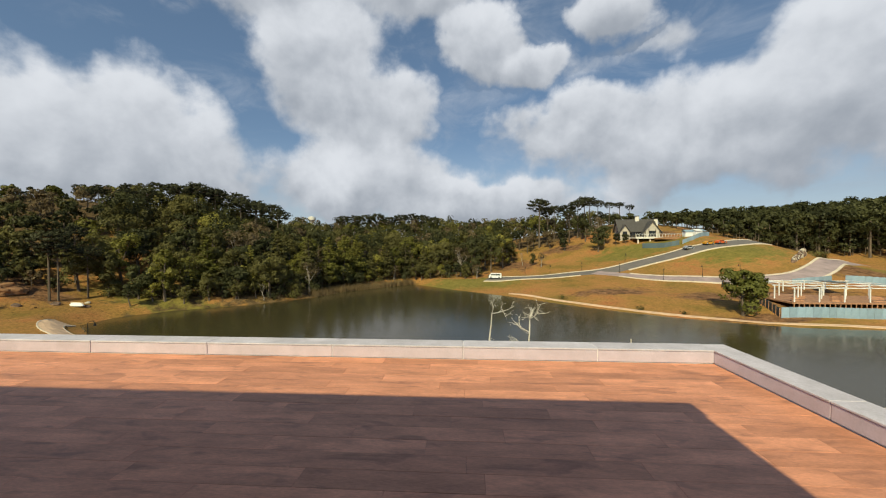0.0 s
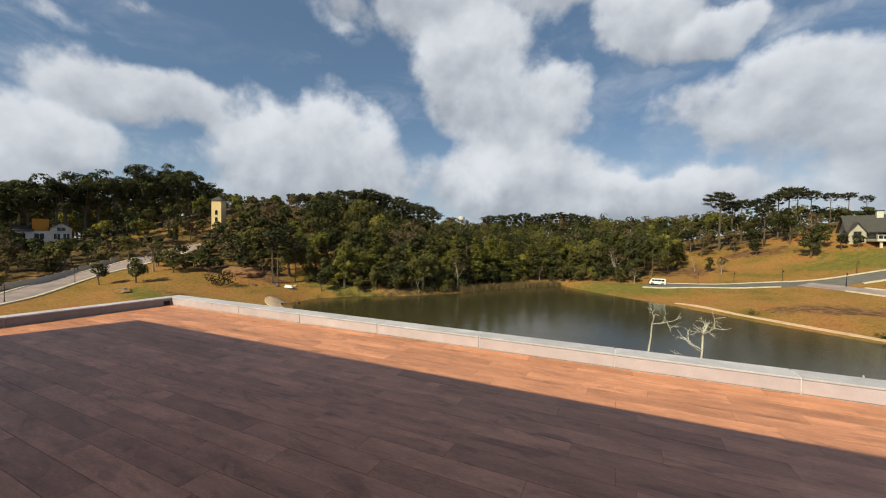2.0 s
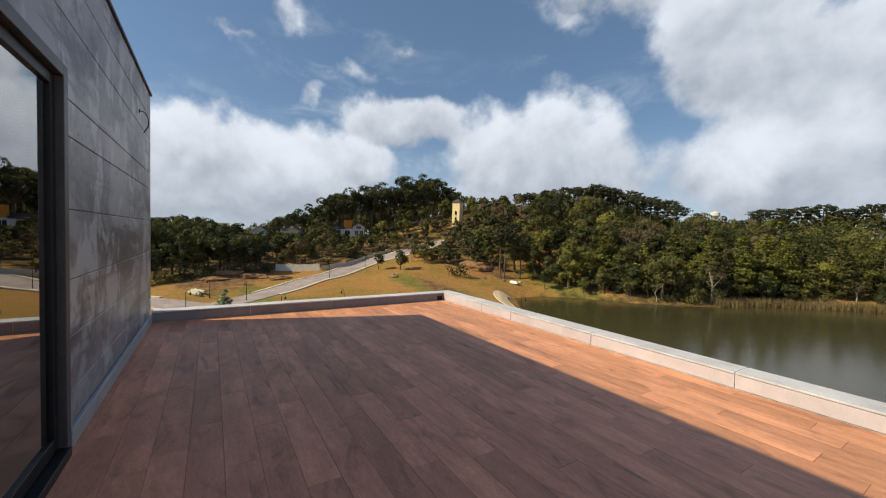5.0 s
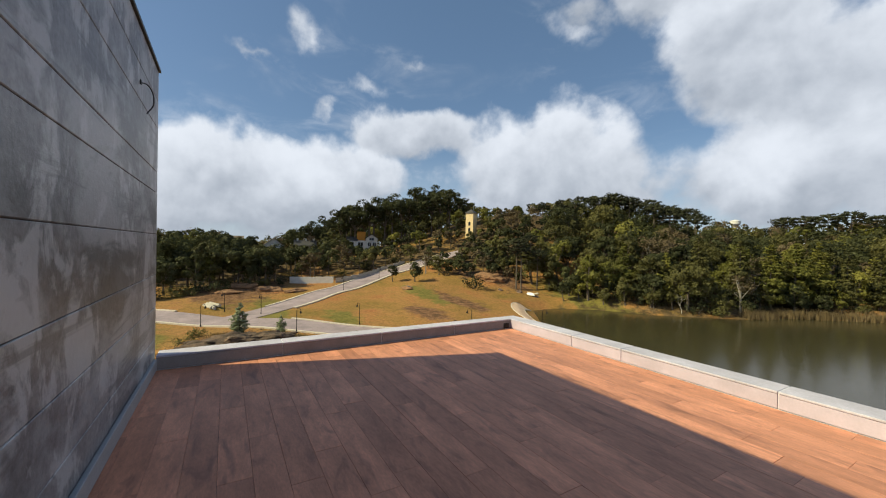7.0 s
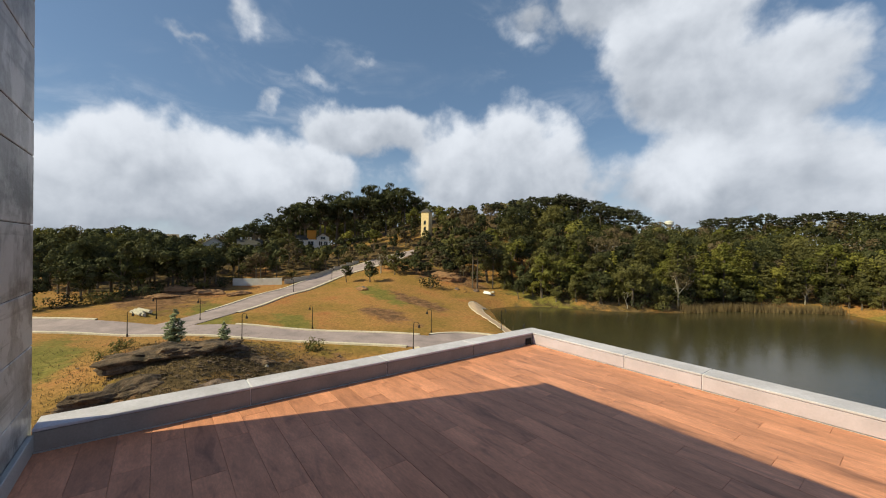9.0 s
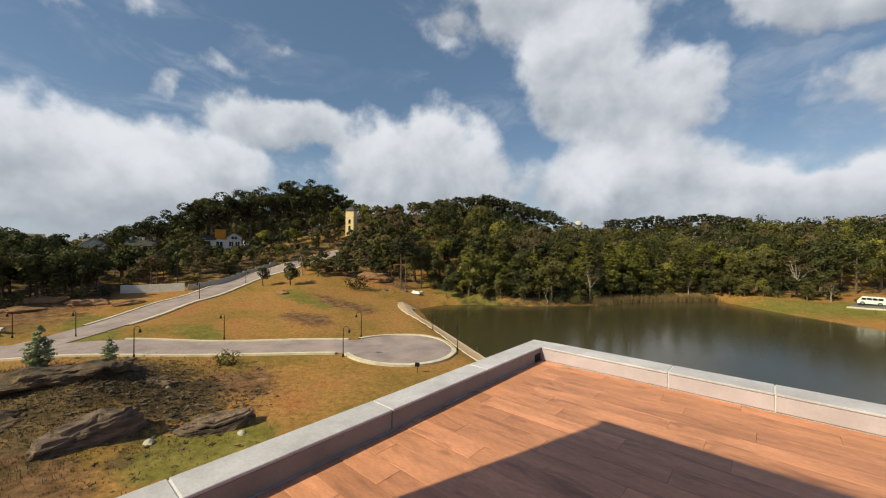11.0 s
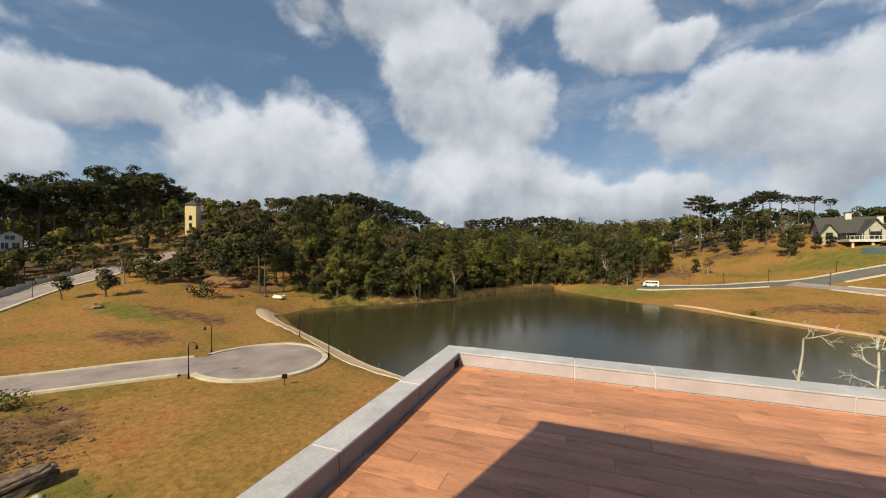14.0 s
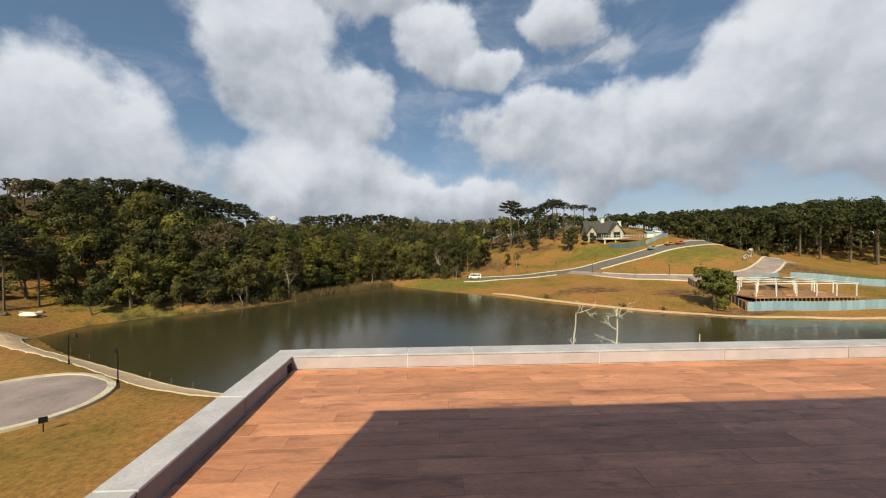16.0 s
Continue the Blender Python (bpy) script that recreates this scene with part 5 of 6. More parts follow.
    low = shrub(82, LEAF_OLIVE, "low olive-green bush on rough ground", 2.2)
    for x, y, s in ((-38.4, 9.4, 0.75), (-41, -8, 0.6), (31.9, 85.5, 0.55), (44, 72.5, 0.45), (50, 68, 0.4), (-47, -7.5, 0.6), (17, 118.5, 0.5), (112, 112, 1.0), (116, 115, 1.2)):
        place(low, x, y, s, rng.uniform(0, 360))
    # pine on the far bank, young pines by the road
    lone = broadleaf(90, PINE_NEEDLE, "single bushy green pine on the far bank", low=True, height=9.4, wide=0.40, clumps=230, size=0.36)
    lone.name = "pine_tree"
    place(lone, 59.7, 66.6, 1.12, 30)
    young = conifer(91, 3.7, 0.98, BLUE_PINE, "young_pine", "young grey-green pine beside the road", levels=17, size=0.17, leaves=12, ragged=0.7, foot=0.05)
    place(young, -44.5, -3.1, 1.0, 0)
    place(young, -46.2, 1.6, 0.68, 120)
    # dead trees below the terrace
    place(snag(95, 8.9, 5, 0.75), 10.2, 16.6, 1.0, 0)
    place(snag(99, 8.9, 10, 0.72), 12.9, 15.6, 1.0, 60)
    place(snag(97, 7.7, 2, 0.5), 18.7, 17.0, 1.0, 200)


build_forest()
join_woods()

# ---- buildings ----
def gable_roof(x0, x1, y0, y1, z, rise, over=0.5, thick=0.25, axis="x"):
    """Two roof slopes with eaves; the ridge runs along the axis."""
    bm = bmesh.new()
    if axis == "x":
        mid = (y0 + y1) / 2
        prof = [(y0 - over, z - over * rise / (mid - y0)), (mid, z + rise), (y1 + over, z - over * rise / (mid - y0))]
        ends = (x0 - over, x1 + over)
        at = lambda e, p, dz: (e, p[0], p[1] + dz)
    else:
        mid = (x0 + x1) / 2
        prof = [(x0 - over, z - over * rise / (mid - x0)), (mid, z + rise), (x1 + over, z - over * rise / (mid - x0))]
        ends = (y0 - over, y1 + over)
        at = lambda e, p, dz: (p[0], e, p[1] + dz)
    rows = [[bm.verts.new(at(e, p, dz)) for p in prof for dz in (0, thick)] for e in ends]
    a, b = rows
    for i, j in ((0, 2), (2, 4), (1, 3), (3, 5), (0, 1), (4, 5)):
        bm.faces.new((a[i], a[j], b[j], b[i]))
    for r in rows:
        bm.faces.new((r[0], r[2], r[3], r[1]))
        bm.faces.new((r[2], r[4], r[5], r[3]))
    return bm


def gable_body(x0, x1, y0, y1, z0, z1, rise, axis="x"):
    bm = box(x0, x1, y0, y1, z0, z1)
    mx, my = (x0 + x1) / 2, (y0 + y1) / 2
    for e in ((x0, x1) if axis == "x" else (y0, y1)):
        pts = [(e, y0, z1), (e, y1, z1), (e, my, z1 + rise)] if axis == "x" else [(x0, e, z1), (x1, e, z1), (mx, e, z1 + rise)]
        bm.faces.new([bm.verts.new(p) for p in pts])
    return bm


def window(parent, x, z, w, h, y, mat=None):
    """A window in a wall that faces -y: dark pane, frame and sill standing proud."""
    pane = part("window", box(x - w / 2, x + w / 2, y - 0.05, y + 0.02, z, z + h), WINDOW, parent, "dark glazed window")
    bm = box(x - w / 2 - 0.1, x - w / 2, y - 0.09, y, z - 0.1, z + h + 0.1)
    box(x + w / 2, x + w / 2 + 0.1, y - 0.09, y, z - 0.1, z + h + 0.1, 0, bm)
    box(x - w / 2, x + w / 2, y - 0.09, y, z + h, z + h + 0.1, 0, bm)
    box(x - 0.04, x + 0.04, y - 0.09, y - 0.04, z, z + h, 0, bm)
    part("window_frame", bm, mat or WHITE_STEEL, pane)
    part("sill", box(x - w / 2 - 0.15, x + w / 2 + 0.15, y - 0.16, y, z - 0.12, z - 0.02), mat or WHITE_STEEL, pane)


def lake_house():
    x, y = 76.5, 148
    h = thing("country_house", x, y, 1.6, "white country house with a steep dark roof and timber gables", "house", turn=-8)
    part("wall", gable_body(-7.0, 6.0, -3, 5, -5, 4.6, 4.2, "x"), SHADED_BEIGE_WALL, h)
    part("roof", gable_roof(-7.0, 6.0, -3, 5, 4.6, 4.2, 0.7), ROOF_DARK, h)
    part("gable_wing", gable_body(1.2, 6.6, -5.6, -2.9, -5, 4.2, 3.6, "y"), SHADED_BEIGE_WALL, h)
    part("wing_roof", gable_roof(1.2, 6.6, -5.6, 0.5, 4.2, 3.6, 0.7, axis="y"), ROOF_DARK, h)
    part("gable_wing", gable_body(-7.2, -3.6, -4.2, -2.9, -5, 4.0, 2.6, "y"), SHADED_BEIGE_WALL, h)
    part("wing_roof", gable_roof(-7.2, -3.6, -4.2, 0.0, 4.0, 2.6, 0.6, axis="y"), ROOF_DARK, h)
    for cx, top in ((0.2, 10.2), (7.0, 9.0)):
        c = part("chimney", box(cx - 0.7, cx + 0.7, 0.2, 1.5, 3.0, top, 0.05), WHITE_WALL, h)
        part("cap", box(cx - 0.85, cx + 0.85, 0.05, 1.65, top, top + 0.25), ROOF_DARK, c)
    for k, (wx, wz, ww, wh, wy) in enumerate(((-5.4, 2.4, 1.4, 1.6, -4.2), (-5.4, -0.3, 1.4, 1.7, -4.2), (-2.2, 2.2, 1.6, 1.6, -3), (-0.2, 2.2, 1.6, 1.6, -3), (3.9, 2.3, 2.2, 1.9, -5.6), (2.6, -0.3, 1.5, 2.2, -5.6), (5.2, -0.3, 1.5, 2.2, -5.6), (-2.4, -0.3, 1.7, 2.2, -3), (-0.2, -0.3, 1.7, 2.2, -3))):
        window(h, wx, wz, ww, wh, wy, TIMBER)
    bm = bmesh.new()
    for k in range(9):
        box(-3.4 + k * 0.55, -3.32 + k * 0.55, -4.4, -4.3, 1.6, 2.6, 0, bm)
    box(-3.5, 1.2, -4.45, -4.3, 2.55, 2.66, 0, bm)
    bal = part("balcony", box(-3.5, 1.2, -4.5, -3.0, 1.4, 1.6), TIMBER, h, "dark timber balcony")
    part("railing", bm, TIMBER, bal)
    for bx in (1.5, 2.7, 5.1, 6.3):
        part("timber_post", box(bx - 0.09, bx + 0.09, -5.72, -5.602, 1.5, 5.0 if bx in (2.7, 5.1) else 4.2), TIMBER, h)
    part("timber_beam", box(1.2, 6.6, -5.74, -5.602, 1.55, 1.8), TIMBER, h)
    # raised terrace on columns beside it
    tx, ty = 80.5, 139.0
    t = thing("raised_terrace", tx, ty, -0.2, "pale concrete terrace slab on columns with a white railing", "terrace", turn=-6)
    part("slab", box(-9, 9, -3.5, 3.5, 3.0, 3.7, 0.05), WHITE_WALL, t)
    for k in range(5):
        part("column", box(-8.3 + k * 4.1, -7.8 + k * 4.1, -3.0, -2.5, -2.0, 3.0), KERB, t)
    bm = bmesh.new()
    for k in range(19):
        rod((-8.8 + k * 0.98, -3.3, 3.7), (-8.8 + k * 0.98, -3.3, 4.7), 0.05, None, 5, bm)
    rod((-8.9, -3.3, 4.7), (8.9, -3.3, 4.7), 0.06, None, 5, bm)
    part("railing", bm, WHITE_STEEL, t)
    # building yard in front of it
    heap = thing("earth_heap", 82, 134.5, gz(82, 134.5), "heap of bare orange earth in the building yard", "earth heap")
    part("mound", lump(301, 5.0, 2.6, 0.9), EARTH_MAT, heap, smooth=True)
    for k, (bx, by, mat) in enumerate(((88, 134, HOARDING), (92, 136, WHITE_STEEL), (95, 138, HOARDING))):
        shed = thing("site_shed", bx, by, gz(bx, by), "small site hut with a pale blue tarpaulin roof" if mat is HOARDING else "small white site hut", "hut", turn=20 * k)
        part("body", box(-1.3, 1.3, -1, 1, -0.3, 1.7, 0.03), WHITE_STEEL, shed)
        part("roof", gable_roof(-1.3, 1.3, -1, 1, 1.7, 0.5, 0.3, 0.08), mat, shed)
    fence_run([(71, 131), (76, 126), (80, 124.5)], 1.7, HOARD_DARK, "dark blue-grey sheet hoarding round the building yard")
    fence_run([(81, 124.5), (86, 127), (96, 135)], 1.5, HOARDING, "pale blue sheet hoarding beside the uphill road")


def lump(seed, rx, ry, rz, rough=0.28, detail=3, layers=0.0):
    """A worn rock or heap: a ball pushed in and out by noise, flattened below."""
    bm = bmesh.new()
    bmesh.ops.create_icosphere(bm, subdivisions=detail, radius=1.0)
    off = Vector((seed * 1.7, seed * 0.9, seed * 2.3))
    for v in bm.verts:
        p = v.co.copy()
        n = noise.fractal(p * 1.3 + off, 1.0, 2.0, 4)
        k = 1 + rough * n
        if layers:
            bed = math.floor(p.z * 4.5 + 1.2 * noise.noise(p * 1.1 + off) + 10)
            k += layers * math.sin(bed * 12.9 + seed) + layers * 0.5 * noise.noise(p * 6 + off)
        v.co = Vector((p.x * rx * k, p.y * ry * k, max(p.z, -0.35) * rz * k))
    return bm


def fence_run(knots, tall, mat, label, wide=1.2, category="hoarding", posts=None, sink=0.15):
    """Upright sheets side by side along a line on the ground."""
    first = knots[0]
    f = thing("fence", first[0], first[1], gz(*first), label, category)
    line = []
    for (x0, y0), (x1, y1) in zip(knots, knots[1:]):
        n = max(1, round(math.hypot(x1 - x0, y1 - y0) / wide))
        line += [(x0 + (x1 - x0) * k / n, y0 + (y1 - y0) * k / n) for k in range(n)]
    line.append(knots[-1])
    for (x0, y0), (x1, y1) in zip(line, line[1:]):
        length = math.hypot(x1 - x0, y1 - y0)
        sheet = part("panel", box(0.01, length - 0.01, -0.03, 0.03, -sink - 0.25, tall, 0.008), mat, f)
        sheet.matrix_basis = f.matrix_basis.inverted() @ pose(x0, y0, min(gz(x0, y0), gz(x1, y1)), 0, 0, math.degrees(math.atan2(y1 - y0, x1 - x0)))
        post = part("post", box(-0.05, 0.05, 0.035, 0.12, -0.4, tall - 0.1), posts or RAW_WOOD, f)
        post.matrix_basis = sheet.matrix_basis.copy()
    return f


EARTH_MAT = material("bare_earth", (0.26, 0.135, 0.065), rough=0.95, vary=0.3, grain=1.2, fine=8, bump=0.5)


def hill_houses():
    x, y = -140, 42.5
    h = thing("modern_house", x, y, gz(x, y) + 1.0, "white hillside house with an orange block and slate roofs", "house", turn=72)
    part("wall", box(-6.5, 6.5, -3.5, 3.5, -4, 3.4), WHITE_WALL, h)
    part("orange_block", box(-2.6, 1.2, -2.5, 2.0, 3.4, 7.4, 0.05), ORANGE, h, "orange rendered upper block")
    part("gable_wing", gable_body(1.4, 6.6, -3.8, 1.0, 3.4, 4.4, 1.7, "y"), WHITE_WALL, h)
    part("roof", gable_roof(1.4, 6.6, -3.8, 1.0, 4.4, 1.7, 0.6, axis="y"), ROOF_DARK, h)
    part("lean_roof", gable_roof(-6.5, -2.6, -3.5, 3.5, 3.4, 1.5, 0.5, axis="x"), ROOF_DARK, h)
    for wx, wz, ww, wh, wy in ((-4.8, 0.8, 1.6, 1.8, -3.5), (-1.0, 0.8, 2.2, 1.8, -3.5), (3.0, 0.8, 1.5, 1.8, -3.5), (5.2, 0.8, 1.5, 1.8, -3.5), (4.0, 3.5, 2.0, 1.2, -3.8)):
        window(h, wx, wz, ww, wh, wy)
    shrink(h, 0.86)
    x, y = -145, 21.5
    h = thing("white_house", x, y, gz(x, y) + 0.8, "white house with a dark hipped roof and chimneys among trees", "house", turn=82)
    part("wall", gable_body(-4.5, 4.5, -3.5, 3.5, -4, 4.0, 2.2, "x"), WHITE_WALL, h)
    part("roof", gable_roof(-4.5, 4.5, -3.5, 3.5, 4.0, 2.2, 0.6), ROOF_DARK, h)
    for cx in (-3.4, 0.4, 3.8):
        part("chimney", box(cx - 0.4, cx + 0.4, -0.4, 0.6, 4.5, 7.2, 0.04), WHITE_WALL, h)
    for wx in (-3, 0, 3):
        window(h, wx, 1.4, 1.4, 1.5, -3.5)
    shrink(h, 0.8)
    x, y = -146.5, 10.5
    h = thing("white_house", x, y, gz(x, y), "white gabled house half hidden by trees", "house", turn=86)
    part("wall", gable_body(-3.2, 3.2, -4, 4, -2, 4.2, 2.4, "y"), WHITE_WALL, h)
    part("roof", gable_roof(-3.2, 3.2, -4, 4, 4.2, 2.4, 0.6, axis="y"), ROOF_BROWN, h)
    window(h, 0, 2.0, 1.6, 1.6, -4)
    x, y = -214, -4
    h = thing("far_house", x, y, gz(x, y), "far-off house with a broad brown tiled roof", "house", turn=90)
    part("wall", gable_body(-6.5, 6.5, -5, 5, -2, 8.6, 3.0, "x"), WHITE_WALL, h)
    part("roof", gable_roof(-6.5, 6.5, -5, 5, 8.6, 3.0, 0.8), ROOF_BROWN, h)
    part("chimney", box(-3.2, -2.5, -0.3, 0.5, 9.5, 13.0), WHITE_WALL, h)
    fence_run([(-96.5, 9.5), (-91.2, 19.2)], 1.7, WHITE_WALL, "whitewashed garden wall beside the hill road", 2.4, "garden wall", KERB)
    fence_run([(-91.0, 19.8), (-93.5, 26.5), (-100.2, 35.5), (-102.5, 44)], 1.3, PALE_ROCK, "grey stone garden wall climbing with the road", 2.4, "garden wall", KERB)


def shrink(ob, k):
    ob.matrix_basis = ob.matrix_basis @ Matrix.Diagonal((k, k, k, 1))


def tower():
    x, y = -108.4, 73.0
    t = thing("lookout_tower", x, y, gz(x, y), "slender cream tower with arched windows and a dark cap", "tower", turn=30)
    w, h = 1.5, 8.6
    part("wall", box(-w, w, -w, w, -1.5, h, 0.04), CREAM, t)
    bm = bmesh.new()
    bmesh.ops.create_cone(bm, cap_ends=True, segments=4, radius1=w * 1.75, radius2=0.15, depth=1.4, matrix=Matrix.Translation((0, 0, h + 0.7)) @ Matrix.Rotation(radians(45), 4, "Z"))
    part("roof", bm, ROOF_DARK, t)
    for z in (3.4, 5.6):
        bm = box(-0.42, 0.42, -w - 0.03, -w + 0.1, z - 1.6, z - 0.55)
        bmesh.ops.create_cone(bm, cap_ends=True, segments=16, radius1=0.42, radius2=0.42, depth=0.13, matrix=Matrix.Translation((0, -w + 0.035, z - 0.55)) @ Matrix.Rotation(radians(90), 4, "X"))
        o = part("window", bm, WINDOW, t, "dark arched opening")
        part("sill", box(-0.55, 0.55, -w - 0.12, -w, z - 1.72, z - 1.6), CREAM, o)


def water_tower():
    x, y = -88, 226
    z = 1.5 + math.hypot(x - 5.5, y + 4.7) * math.tan(radians(3.85))
    t = thing("water_tower", x, y, gz(x, y), "white mushroom-shaped water tower on the skyline", "water tower")
    top = z - gz(x, y) - 1.6
    part("shaft", rod((0, 0, -1), (0, 0, top - 2.5), 0.8, 0.7, 12), WHITE_STEEL, t)
    bm = rod((0, 0, top - 2.5), (0, 0, top - 0.8), 0.8, 2.4, 20)
    rod((0, 0, top - 0.8), (0, 0, top + 0.8), 2.4, 2.3, 20, bm)
    rod((0, 0, top + 0.8), (0, 0, top + 1.5), 2.3, 0.5, 20, bm)
    part("tank", bm, WHITE_WALL, t)


# ---- street furniture, vehicles, building site ----
def street_lamp(x, y, turn, label="dark street lamp with a curved arm and hanging lantern", tall=3.0):
    t = thing("street_lamp", x, y, gz(x, y), label, "street lamp", "street lamps", turn)
    part("pole", rod((0, 0, -0.2), (0, 0, tall), 0.055, 0.04, 8), DARK_METAL, t)
    part("base", rod((0, 0, -0.1), (0, 0, 0.35), 0.11, 0.08, 8), DARK_METAL, t)
    bm = bmesh.new()
    pts = [(0.32 - 0.32 * math.cos(a), 0, tall + 0.26 * math.sin(a)) for a in (math.pi * k / 6 for k in range(7))]
    for a, b in zip(pts, pts[1:]):
        rod(a, b, 0.028, None, 6, bm)
    part("arm", bm, DARK_METAL, t)
    bm = rod((0.64, 0, tall - 0.36), (0.64, 0, tall - 0.02), 0.16, 0.07, 8)
    part("lantern", bm, DARK_METAL, t)
    return t


def lamps():
    first = street_lamp(-32.0, 18.6, 40)
    for x, y, turn in ((-50.1, 13.1, 200), (-38.3, 25.6, 230), (-26.0, 30.6, 140), (-35.6, 36.6, 60), (-47.6, 3.7, 40), (-57.8, -7.6, 60), (-63.9, 0.6, 200), (-67.9, -4.7, 220), (-81.2, 19.1, 200), (-90, 31, 20),
                       (36, 117.3, -90), (46, 117.8, -90), (55, 110.4, 60), (61, 97, 60), (60, 118.6, -90), (70, 95.6, 80), (78, 93.8, 90), (28, 116.8, -90)):
        copy_thing(first, pose(x, y, gz(x, y), 0, 0, turn))
    sign = thing("low_sign", -23.4, 21.2, gz(-23.4, 21.2), "small dark plot sign on a short post", "sign", turn=35)
    part("post", rod((0, 0, -0.1), (0, 0, 0.8), 0.035), DARK_METAL, sign)
    part("board", box(-0.22, 0.22, -0.03, 0.03, 0.6, 1.0, 0.01), DARK_METAL, sign)
    # low posts along the shore path
    peg = thing("shore_post", -33, 39.6, gz(-33, 39.6), "short wooden post at the water's edge", "post", "shore posts")
    part("stake", rod((0, 0, -0.2), (0, 0, 0.7), 0.05), BARK, peg)
    for x, y in ((-44, 46.2), (-27, 36.0), (-23.5, 33.9), (-20.5, 32.4), (-39, 43), (14, 110), (18, 108), (22, 106), (11, 113)):
        copy_thing(peg, pose(x, y, gz(x, y)))


def wheel(parent, x, y, r, width=0.2):
    w = part("wheel", rod((x, y - width / 2, r), (x, y + width / 2, r), r, None, 16), BLACK, parent)
    part("rim", rod((x, y - width / 2 - 0.01, r), (x, y + width / 2 + 0.01, r), r * 0.55, None, 10), CAR_SILVER, w)


def vehicle(name, x, y, turn, label, mat, length, wide, tall, side, lower=0.35, lift=0.09):
    """A car or van: side outline pulled across, glass set into it, four wheels."""
    t = thing(name, x, y, gz(x, y) + lift, label, "van" if name == "van" else "car", turn=turn)
    bm = bmesh.new()
    pts = [(px * length - length / 2, pz * tall) for px, pz in side]
    a = [bm.verts.new((px, -wide / 2 * (1 if pz < tall * 0.6 else 0.88), pz)) for px, pz in pts]
    b = [bm.verts.new((px, wide / 2 * (1 if pz < tall * 0.6 else 0.88), pz)) for px, pz in pts]
    bm.faces.new(a)
    bm.faces.new(b[::-1])
    for i in range(len(pts)):
        j = (i + 1) % len(pts)
        bm.faces.new((a[j], a[i], b[i], b[j]))
    bmesh.ops.bevel(bm, geom=bm.edges[:], offset=0.05, segments=2, affect="EDGES")
    body = part("body", bm, mat, t)
    for wx in (-0.31, 0.31):
        for wy in (-wide / 2 + 0.08, wide / 2 - 0.08):
            wheel(t, wx * length, wy, lower)
    n = 4 if name == "van" else 2
    x0, x1 = (-0.42, 0.36) if name == "van" else (-0.26, 0.2)
    for s in (-1, 1):
        for k in range(n):
            g0, g1 = (x0 + (x1 - x0) * k / n) * length + 0.05, (x0 + (x1 - x0) * (k + 1) / n) * length - 0.05
            yy = s * wide / 2 * 0.94
            part("side_window", box(g0, g1, yy - 0.06, yy + 0.06, tall * 0.60, tall * 0.86, 0.02), WINDOW, t)
    part("windscreen", box(length * (0.37 if name == "van" else 0.14), length * (0.40 if name == "van" else 0.22), -wide * 0.36, wide * 0.36, tall * 0.60, tall * 0.88, 0.02), WINDOW, t)
    for s in (-1, 1):
        part("headlight", box(length / 2 - 0.06, length / 2 + 0.02, s * wide * 0.34 - 0.14, s * wide * 0.34 + 0.14, tall * 0.36, tall * 0.46, 0.02), WHITE_STEEL, t)
    part("bumper", box(length / 2 - 0.1, length / 2 + 0.06, -wide * 0.46, wide * 0.46, tall * 0.16, tall * 0.28, 0.03), BLACK, t)


VAN = [(0, 0.14), (0.0, 0.55), (0.02, 0.96), (0.08, 1.0), (0.80, 1.0), (0.86, 0.93), (0.94, 0.58), (1.0, 0.5), (1.0, 0.14)]
SALOON = [(0, 0.2), (0.0, 0.58), (0.14, 0.64), (0.26, 0.97), (0.60, 1.0), (0.74, 0.66), (0.98, 0.55), (1.0, 0.2)]


def vehicles():
    vehicle("van", 18.3, 114.6, 172, "white passenger van parked at the road end", CAR_WHITE, 4.0, 1.7, 1.75, VAN)
    vehicle("car", 89.0, 118.2, 10, "red-orange car parked on the hill road", CAR_ORANGE, 3.2, 1.5, 1.15, SALOON)
    vehicle("car", 85.5, 118.4, 10, "yellow-orange car parked on the hill road", CAR_YELLOW, 3.2, 1.5, 1.15, SALOON)
    vehicle("car", 79.0, 117.6, 8, "silver car parked beside the building yard", CAR_SILVER, 3.2, 1.5, 1.15, SALOON)


